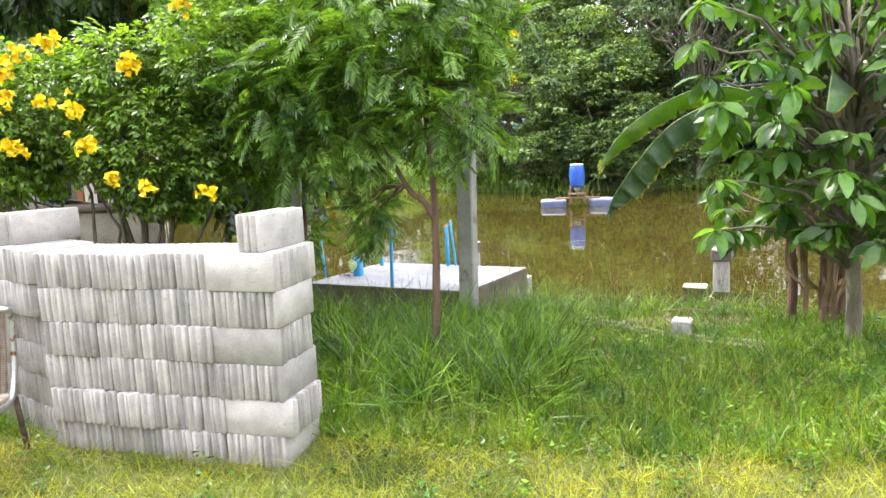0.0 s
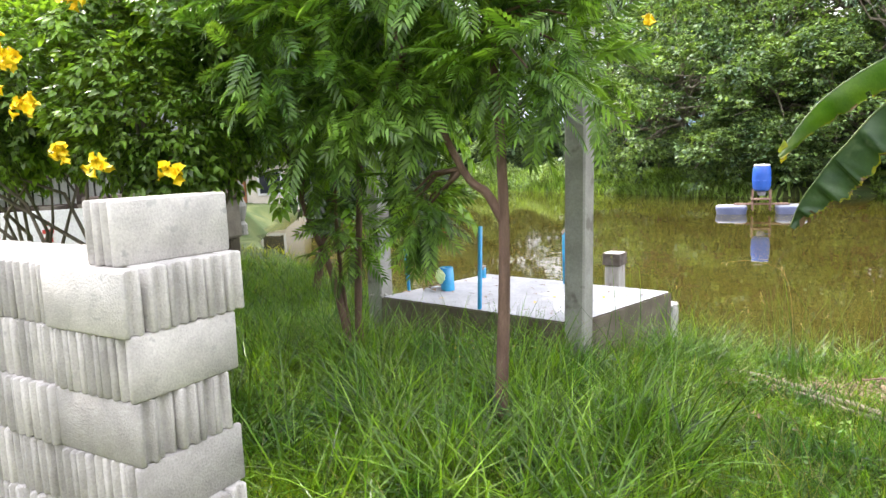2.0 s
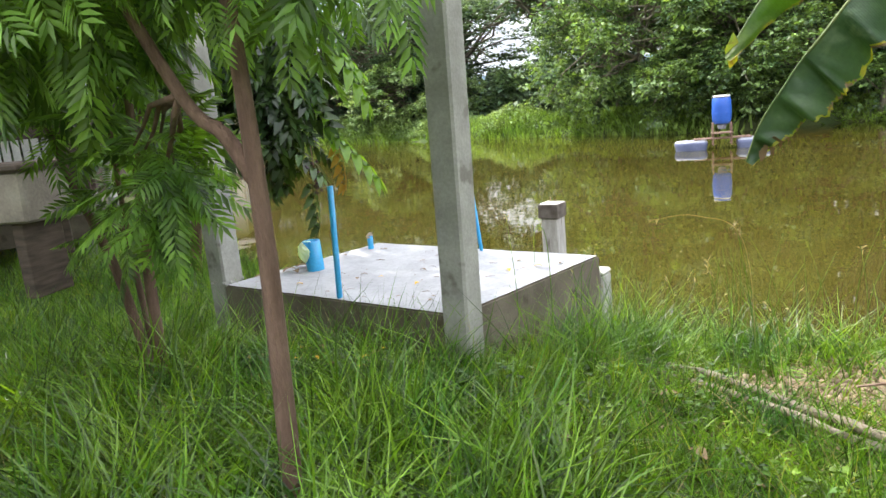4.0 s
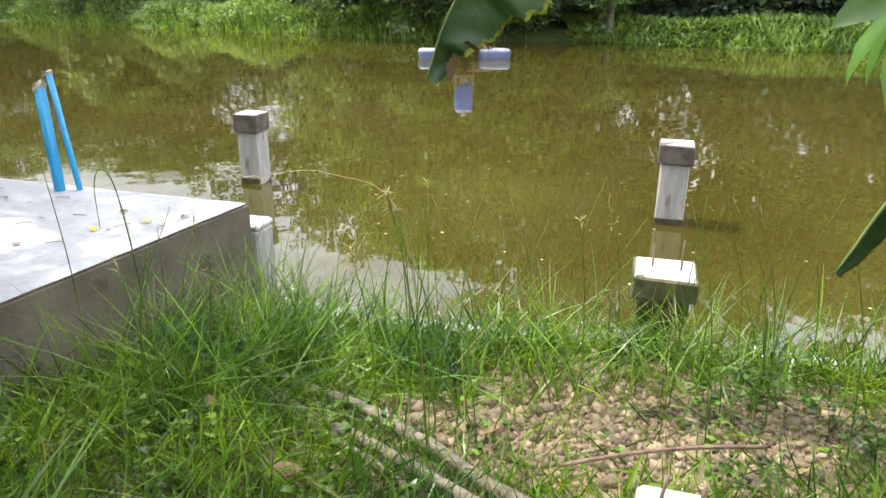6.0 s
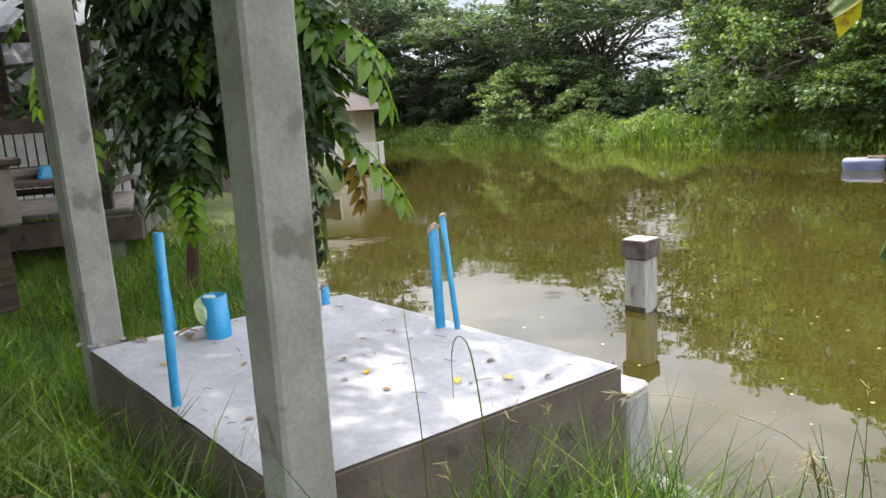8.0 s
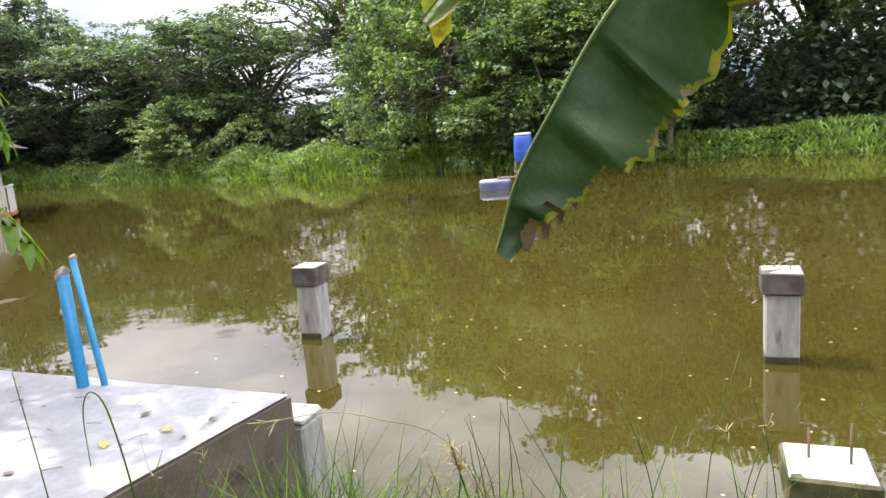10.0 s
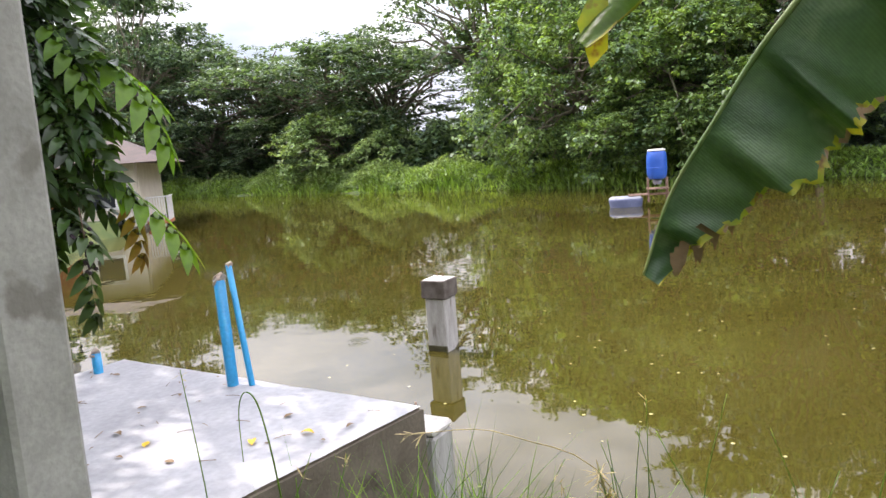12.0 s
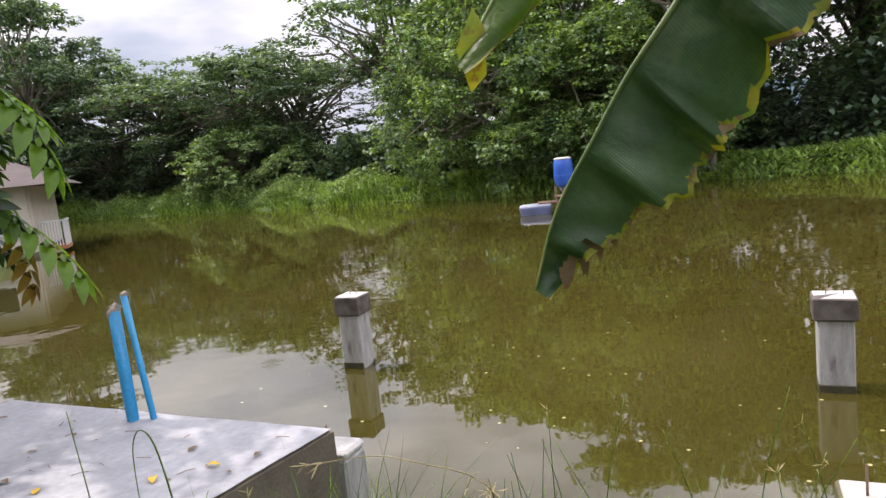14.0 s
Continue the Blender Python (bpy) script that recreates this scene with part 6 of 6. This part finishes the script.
def pavilion():
    """Dark timber deck pavilion on the near bank to the west."""
    e = empty("timber_pavilion", (-8.3, 9.35, 0.19), 48, "dark timber pavilion on a raised deck with a pale sheet roof", "pavilion")
    part("edge_beam", box(3.6, 0.16, 0.28, (0, -1.3, 0.55), 0.01), M["beamside"], e, "heavy concrete edge beam")
    part("edge_beam", box(0.16, 2.9, 0.28, (1.72, 0.3, 0.56), 0.01), M["beamside"], e)
    for k in range(16):
        part("deck_board", box(0.2, 2.9, 0.04, (-1.6 + k * 0.212, 0.15, 0.86 + 0.002 * (k % 3)), 0.004), M["plank"], e)
    for x in (-1.7, -0.2, 1.45):
        for y in (-1.2, 1.5):
            part("post", box(0.12, 0.12, 2.3, (x, y, 0.88), 0.006), M["darkwood"], e)
            part("stilt", box(0.2, 0.2, 1.6, (x, y, -0.95), 0.01), M["concrete"], e, "concrete stilt")
    for z in (1.12, 1.36):
        part("rail", box(3.3, 0.05, 0.07, (-0.1, -1.2, z), 0.004), M["darkwood"], e)
        part("rail", box(0.05, 2.6, 0.07, (1.45, 0.15, z), 0.004), M["darkwood"], e)
    part("rail", box(3.5, 0.1, 0.16, (-0.1, -1.2, 1.78), 0.006), M["darkwood"], e)
    for k in range(5):
        part("brace", box(0.05, 0.05, 0.62, (-1.4 + k * 0.62, -1.19, 0.88), 0.004, tilt=0.2 * (-1) ** k), M["darkwood"], e)
    for k in range(22):
        part("back_slat", box(0.10, 0.03, 1.0, (-1.5 + k * 0.13, 1.35, 0.9), 0.003), M["whitepaint"], e, "white picket")
    bm = bmesh.new()
    n = 60
    for j, (y, z) in enumerate(((-2.2, 2.75), (0.2, 3.75), (2.6, 2.75))):
        for i in range(n + 1):
            bm.verts.new((-2.6 + 5.2 * i / n, y, z + 0.02 * math.cos(i * math.pi)))
    bm.verts.ensure_lookup_table()
    for j in range(2):
        for i in range(n):
            a = j * (n + 1) + i
            bm.faces.new((bm.verts[a], bm.verts[a + 1], bm.verts[a + n + 2], bm.verts[a + n + 1]))
    bmesh.ops.solidify(bm, geom=bm.faces[:], thickness=0.01)
    part("roof", bm, M["tin"], e, "pale corrugated sheet roof")
    for y in (-1.2, 1.5):
        part("roof_beam", box(4.6, 0.08, 0.14, (0, y, 3.05), 0.004), M["darkwood"], e)
    part("newel_post", lathe([(0.09, 0), (0.09, 0.15), (0.05, 0.2), (0.08, 0.3), (0.1, 0.42), (0.05, 0.55), (0.07, 0.62), (0.075, 0.72), (0.02, 0.8)], 14, at=(1.85, -1.25, 0.84)), M["concrete"], e, "turned grey newel post")


pavilion()


def dark_house():
    e = empty("timber_house", (-13.5, 12.5, 0.5), 30, "low dark timber house with a pale grey roof", "house")
    part("wall", box(6.0, 0.2, 2.4, (0, 0, -0.1), 0.01), M["darkwood"], e)
    part("wall", box(0.2, 4.0, 2.4, (2.9, 2.0, -0.1), 0.01), M["darkwood"], e)
    for k in range(14):
        part("board", box(0.40, 0.03, 2.3, (-2.75 + k * 0.42, -0.12, -0.05), 0.004), M["darkwood"], e)
    w = part("window_frame", box(1.2, 0.06, 0.8, (-0.6, -0.17, 1.0), 0.01), M["redpaint"], e, "red window frame")
    part("pane", box(1.0, 0.02, 0.6, (-0.6, -0.21, 1.1), 0), M["glass"], w)
    bm = bmesh.new()
    vs = [bm.verts.new(p) for p in ((-3.6, -1.2, 2.2), (3.6, -1.2, 2.2), (3.6, 2.2, 3.6), (-3.6, 2.2, 3.6), (3.6, 5.2, 2.2), (-3.6, 5.2, 2.2))]
    bm.faces.new([vs[k] for k in (0, 1, 2, 3)])
    bm.faces.new([vs[k] for k in (3, 2, 4, 5)])
    bmesh.ops.solidify(bm, geom=bm.faces[:], thickness=0.04)
    part("roof", bm, M["tin"], e, "pale grey roof")
    s = empty("signboard", (-6.95, 7.55, 0.80), 48, "white signboard with faded red marks and a dark red edge", "sign")
    part("board", box(1.2, 0.04, 0.8, bevel=0.006), M["whitepaint"], s)
    part("edge", box(0.05, 0.06, 0.84, (-0.63, 0, -0.02), 0.004), M["redpaint"], s, "dark red edge")
    for k, (w, z) in enumerate(((0.05, 0.62), (0.12, 0.52), (0.09, 0.42), (0.11, 0.32), (0.06, 0.22))):
        part("red_bar", box(w, 0.006, 0.05, (-0.1, -0.024, z), 0), M["redpaint"], s)
    t = empty("cement_trough", (-5.0, 7.35, 0.68), 6, "long old cement trough on dark timber trestles", "trough")
    part("body", box(1.55, 0.5, 0.42, (0, 0, 0.62), 0.02, rough=0.004), M["jar"], t)
    part("rim", box(1.65, 0.58, 0.06, (0, 0, 1.042), 0.015), M["darkwood"], t, "dark rim board")
    for x in (-0.6, 0.6):
        part("trestle", box(0.12, 0.4, 0.62, (x, 0, 0), 0.01), M["darkwood"], t)
    for k in range(4):
        p = empty("clay_bowl", (-7.6 + k * 0.33, 8.0 + k * 0.3, 1.50), 0, "round grey cement bowl in a row on a ledge", "bowl", "bowls on the ledge")
        part("bowl", lathe([(0.08, 0), (0.14, 0.05), (0.16, 0.11), (0.14, 0.115), (0.11, 0.06)], 18), M["jar"], p)
    ledge = empty("ledge", (-7.1, 8.7, 0.64), 42, "low dark timber ledge along the house", "ledge")
    part("board", box(2.2, 0.9, 0.05, (0, -0.35, 0.81), 0.006), M["darkwood"], ledge)
    for x in (-1.0, 1.0):
        part("leg", box(0.07, 0.07, 0.81, (x, -0.3, 0), 0.004), M["darkwood"], ledge)
    bk = empty("blue_basin", (-6.45, 9.1, 1.50), 0, "upturned bright blue plastic basin on a ledge", "basin")
    part("bowl", lathe([(0.17, 0), (0.165, 0.03), (0.13, 0.12), (0.10, 0.13)], 20), M["pipe"], bk)


dark_house()

hx = np.linspace(-900, 900, 90)
hz = 26 + 22 * np.sin(hx * 0.006 + 1) + 14 * np.sin(hx * 0.017) + 4 * np.sin(hx * 0.06)
hv = np.concatenate([np.stack([hx, 650 + 0 * hx, hx * 0 - 5], 1), np.stack([hx, 690 + 0 * hx, hz.clip(6)], 1)])
hf = [np.array([(k, k + 1, k + 91, k + 90) for k in range(89)])]
tagged(new("backdrop", mesh_from("backdrop", hv, hf, M["mount"])), "hazy low hills on the horizon", "hills", kind="structure")


def hedge_behind():
    """Trees and scrub that close the place behind the walker."""
    p = far_tree(7, 4.2, 21, 4200, "far1", flat=0.7, low=0.15, size=0.36)
    for k, (x, y, s) in enumerate(((-16, -9, 1.0), (-9, -13, 1.1), (-1, -15, 1.2), (8, -14, 1.0), (15, -8, 1.1), (14, 3, 1.0), (-19, 0, 1.1), (-20, 12, 1.1), (-24, 20, 1.1), (-27, 27, 1.1), (-31, 34, 1.1), (-34, 41, 1.1), (-12, 6, 0.8), (-18, 14, 1.2), (-17, 8, 1.4), (9, 3, 0.7))):
        t = copy_thing(p, pose(x, y, float(lift(x, y)), 0, 0, k * 50))
        t.matrix_basis = pose(x, y, float(max(0, lift(x, y))), 0, 0, k * 50) @ Matrix.Diagonal((s, s, s, 1))
        tagged(t, "dense dark green tree standing round the grass plot", "tree", "trees round the plot")
    for x, y, s in ((-11.5, 10.3, 0.8), (-14.0, 11.5, 0.9)):
        t = copy_thing(p, pose(x, y, float(lift(x, y)), 0, 0, x * 30))
        t.matrix_basis = pose(x, y, float(max(0.3, lift(x, y))), 0, 0, x * 30) @ Matrix.Diagonal((s, s, s * 1.1, 1))
        tagged(t, "dense dark green tree standing behind the timber pavilion", "tree", "trees round the plot")
    for o in [p, *p.children]:
        bpy.data.objects.remove(o)


hedge_behind()


# ---- grass ----
def blade_template(bend):
    return [(-0.5, 0, 0), (0.5, 0, 0), (-0.42, 0.4, bend * 0.16), (0.42, 0.4, bend * 0.16), (-0.28, 0.75, bend * 0.55), (0.28, 0.75, bend * 0.55), (0, 1.0, bend)], [[(0, 1, 3, 2), (2, 3, 5, 4)], [(4, 5, 6)]]


def on_land(x, y):
    ok = y < np.interp(x, NEAR_X, NEAR_Y) - 0.03
    # keep off the slab, the stacks and the columns
    q = np.stack([x - PF.x, y - PF.y], 1)
    a, b = np.array((PR - PF).xy), np.array((PL - PF).xy)
    det = a[0] * b[1] - a[1] * b[0]
    u, v = (q[:, 0] * b[1] - q[:, 1] * b[0]) / det, (a[0] * q[:, 1] - a[1] * q[:, 0]) / det
    ok &= ~((u > -0.02) & (u < 1.02) & (v > -0.02) & (v < 1.02))
    for ox, oy, yaw, lx, ly in ((-0.80, 3.10, 173.5, 1.5, 0.39), (-2.30, 3.30, 153, 1.6, 0.42)):
        c, s = math.cos(radians(yaw)), math.sin(radians(yaw))
        px, py = (x - ox) * c + (y - oy) * s, -(x - ox) * s + (y - oy) * c
        ok &= ~((px > 0) & (px < lx) & (py < 0) & (py > -ly))
    return ok


def grass(name, n, box_, height, width, mat, label, bend=0.5, lean=0.35, mask=None, clump=0):
    x, y = RNG.uniform(box_[0], box_[1], n), RNG.uniform(box_[2], box_[3], n)
    if clump:
        cx, cy = RNG.uniform(box_[0], box_[1], clump), RNG.uniform(box_[2], box_[3], clump)
        k = RNG.integers(0, clump, n)
        x, y = cx[k] + RNG.normal(0, 0.05, n), cy[k] + RNG.normal(0, 0.05, n)
    ok = on_land(x, y)
    if mask is not None:
        ok &= RNG.uniform(0, 1, n) < mask(x, y)
    x, y = x[ok], y[ok]
    n = len(x)
    h = RNG.uniform(height[0], height[1], n)
    tv, tf = blade_template(bend)
    fw = np.stack([RNG.normal(0, lean, n), RNG.normal(0, lean, n), np.ones(n)], 1)
    yawv = RNG.uniform(0, math.tau, n)
    rot = frames(fw, np.stack([np.cos(yawv), np.sin(yawv), 0 * yawv], 1))
    v, f = spread(tv, tf, np.stack([x, y, lift(x, y) - 0.01], 1), rot, np.stack([RNG.uniform(*width, n), h, h], 1))
    tagged(new(name, mesh_from(name, v, f, M[mat])), label, "grass", kind="stuff")


def soil_gap(x, y):
    """1 on grass, low on the bare soil patch."""
    d = ((x - 1.6) / 0.85) ** 2 + ((y - 6.6) / 0.42) ** 2
    e = ((x + 1.5) / 1.3) ** 2 + ((y - 6.35) / 0.55) ** 2
    return np.clip((d - 0.55) * 1.3, 0.10, 1) * np.clip((e - 0.3), 0.25, 1)


def tall_zone(x, y):
    d = ((x + 0.3) / 1.5) ** 2 + ((y - 4.8) / 0.95) ** 2
    return np.clip(1.5 - d, 0.0, 1) * soil_gap(x, y)


grass("lawn", 165000, (-4.5, 3.6, 1.2, 5.4), (0.03, 0.12), (0.002, 0.005), "lawn", "short bright green lawn grass", 0.7, 0.9, lambda x, y: np.clip((5.0 + 0.3 * x - y) / 1.2, 0.12, 1))
grass("meadow_grass", 150000, (-4.5, 3.8, 3.4, 7.6), (0.05, 0.18), (0.004, 0.008), "grass", "thick green meadow grass", 0.8, 0.8, soil_gap)
grass("pale_grass", 6000, (-4.5, 3.8, 2.6, 7.4), (0.08, 0.22), (0.003, 0.006), "lawn", "pale upright grass blades among the green", 0.6, 0.6, soil_gap)
grass("long_grass", 15000, (-3.0, 1.3, 3.7, 6.4), (0.20, 0.44), (0.006, 0.012), "grass", "long lush arching grass", 1.1, 0.6, lambda x, y: np.maximum(tall_zone(x, y), np.clip(1.3 - ((x + 2.1) / 0.7) ** 2 - ((y - 5.7) / 0.5) ** 2, 0, 1)) * (abs(x - 0.95) > 0.45), 700)
grass("bank_tufts", 3900, (0.0, 3.6, 6.7, 7.7), (0.10, 0.33), (0.004, 0.009), "grass", "tufts of tall grass at the water's edge", 1.1, 0.4, None, 1100)
grass("slab_tufts", 1300, (-0.35, 0.5, 6.5, 7.7), (0.18, 0.42), (0.004, 0.007), "grass", "tufts of grass along the slab", 1.3, 0.5, None, 330)
grass("slab_front_tufts", 1500, (-2.3, -0.3, 5.95, 6.75), (0.12, 0.34), (0.003, 0.007), "grass", "loose tufts of grass against the slab's brown side", 1.2, 0.5, None, 260)
grass("side_grass", 16000, (-7.5, -2.3, 6.0, 10.5), (0.12, 0.35), (0.005, 0.010), "grass", "rank grass in the shade by the slab", 0.7, 0.5, None, 1600)
grass("dry_stalks", 2600, (-3.0, 3.6, 2.5, 7.7), (0.12, 0.40), (0.0015, 0.003), "straw", "thin dry grass stalks", 0.35, 0.6)
grass("edge_lawn", 45000, (-14, 10, -4, 12), (0.05, 0.16), (0.01, 0.02), "lawn", "coarse grass further off", 0.6, 0.5, lambda x, y: np.where((x > -4.4) & (x < 3.5) & (y > 1.2), 0.0, 1.0))


def weeds(name, n, box_, size, label):
    """Low broad-leaved weeds in clumps."""
    c = np.stack([RNG.uniform(box_[0], box_[1], n // 14), RNG.uniform(box_[2], box_[3], n // 14)], 1)
    k = RNG.integers(0, len(c), n)
    x, y = c[k, 0] + RNG.normal(0, 0.035, n), c[k, 1] + RNG.normal(0, 0.035, n)
    ok = on_land(x, y)
    x, y = x[ok], y[ok]
    n = len(x)
    d = np.stack([RNG.normal(0, 1, n), RNG.normal(0, 1, n), RNG.uniform(-0.1, 0.8, n)], 1)
    v, f = spread(*leaf_template(0.26, 2, 0.08, 0.25), np.stack([x, y, lift(x, y) + RNG.uniform(0.01, 0.12, n)], 1), frames(d), RNG.uniform(*size, n))
    tagged(new(name, mesh_from(name, v, f, M["grass"])), label, "weeds", kind="stuff")


weeds("bank_weeds", 1100, (0.2, 3.4, 6.3, 7.6), (0.02, 0.045), "low broad-leaved weeds at the water's edge")
weeds("meadow_weeds", 4500, (-2.5, 3.4, 2.6, 6.4), (0.025, 0.055), "low broad-leaved weeds among the grass")


# ---- single stalks ----
def stalk(pts, r, label, head=0, mat="grass"):
    x, y = pts[0][:2]
    z = ground_z(x, y)
    e = empty("grass_stalk", (x, y, z), 0, label, "grass stalk", "stalks by the water")
    p = np.array([(a - x, b - y, c - z) for a, b, c in pts])
    p[0, 2] = -0.03
    c = bent(p, 6)
    array_part("stem", tube(c, np.linspace(r, r * 0.4, len(c)), 5), M[mat], e)
    if head:
        n = head
        t = RNG.uniform(0, 1, n)
        d = c[-1] - c[-4]
        d /= np.linalg.norm(d)
        pos = c[-1] - d * t[:, None] * 0.06
        dr = RNG.normal(0, 0.6, (n, 3)) + d + (0, 0, -0.5)
        v, f = spread([(-0.03, 0, 0), (0.03, 0, 0), (0.06, 0.6, 0), (0, 1, 0), (-0.06, 0.6, 0)], [[(0, 1, 2), (0, 2, 4), (4, 2, 3)]], pos, frames(dr), RNG.uniform(0.012, 0.035, n))
        array_part("seed_head", (v, f), M["straw"], e, "dry feathery seed head", kind="stuff")
    return e


stalk([(-0.16, 6.76, 0.5), (-0.165, 6.76, 0.95), (-0.19, 6.75, 1.34)], 0.0028, "thin upright green stalk with small blades beside the slab", 10)
stalk([(-0.02, 6.90, 0.5), (0.0, 6.85, 0.9), (0.0, 6.80, 1.2), (-0.03, 6.79, 1.27), (-0.06, 6.79, 1.22), (-0.065, 6.79, 1.08)], 0.003, "green blade bent over in a loop beside the slab")
stalk([(0.98, 6.36, 0.5), (0.96, 6.34, 0.9), (0.92, 6.31, 1.2), (0.89, 6.29, 1.36)], 0.003, "tall sedge stalk with a drooping pale seed head", 60)
stalk([(0.84, 6.45, 0.5), (0.82, 6.42, 0.95), (0.78, 6.4, 1.18)], 0.0025, "shorter sedge stalk with a pale seed head", 50)
stalk([(0.98, 6.36, 0.5), (0.93, 6.33, 1.25), (0.75, 6.35, 1.38), (0.55, 6.38, 1.36)], 0.0015, "long arching dry stalk over the water's edge", 8, "straw")
for k in range(70):
    x, y = RNG.uniform(0.15, 2.2), RNG.uniform(6.35, 7.5)
    if y > np.interp(x, NEAR_X, NEAR_Y) - 0.05:
        continue
    h, a, l_ = RNG.uniform(0.35, 0.7), RNG.uniform(0, 6.28), RNG.uniform(0.03, 0.22)
    z = ground_z(x, y)
    stalk([(x, y, z), (x + l_ * 0.3 * math.cos(a), y + l_ * 0.3 * math.sin(a), z + h * 0.6), (x + l_ * math.cos(a), y + l_ * math.sin(a), z + h)], 0.0022, "thin green grass stalk rising at the pond edge", 6 if k % 4 == 0 else 0)

for k, (x, y, w) in enumerate(((0.10, 5.15, 0.07), (0.55, 5.35, 0.06), (0.75, 5.75, 0.09), (0.62, 6.20, 0.10), (0.30, 6.55, 0.08), (0.95, 5.55, 0.07), (1.15, 6.45, 0.08), (0.28, 5.75, 0.06), (1.35, 5.45, 0.07),
                               (-0.75, 6.22, 0.06), (-1.1, 6.30, 0.06), (-1.5, 6.40, 0.07), (-1.9, 6.45, 0.06), (-2.2, 6.30, 0.06), (-0.9, 6.05, 0.05), (-1.35, 6.15, 0.06), (-1.75, 6.2, 0.05))):
    curled_leaf((x, y, ground_z(x, y) + 0.045), w, M["dryleaf"], "curled dead brown leaf lying in the grass", "leaf", "dead_leaf", 67 * k, "dead leaves in the grass")
for k in range(16):
    x, y = RNG.uniform(-2.4, -0.6), RNG.uniform(5.9, 6.5)
    curled_leaf((x, y, ground_z(x, y) + 0.03), 0.045, M["petalfall"], "fallen yellow flower in the grass", "flower", "fallen_flower", 40 * k, "fallen flowers in the grass")
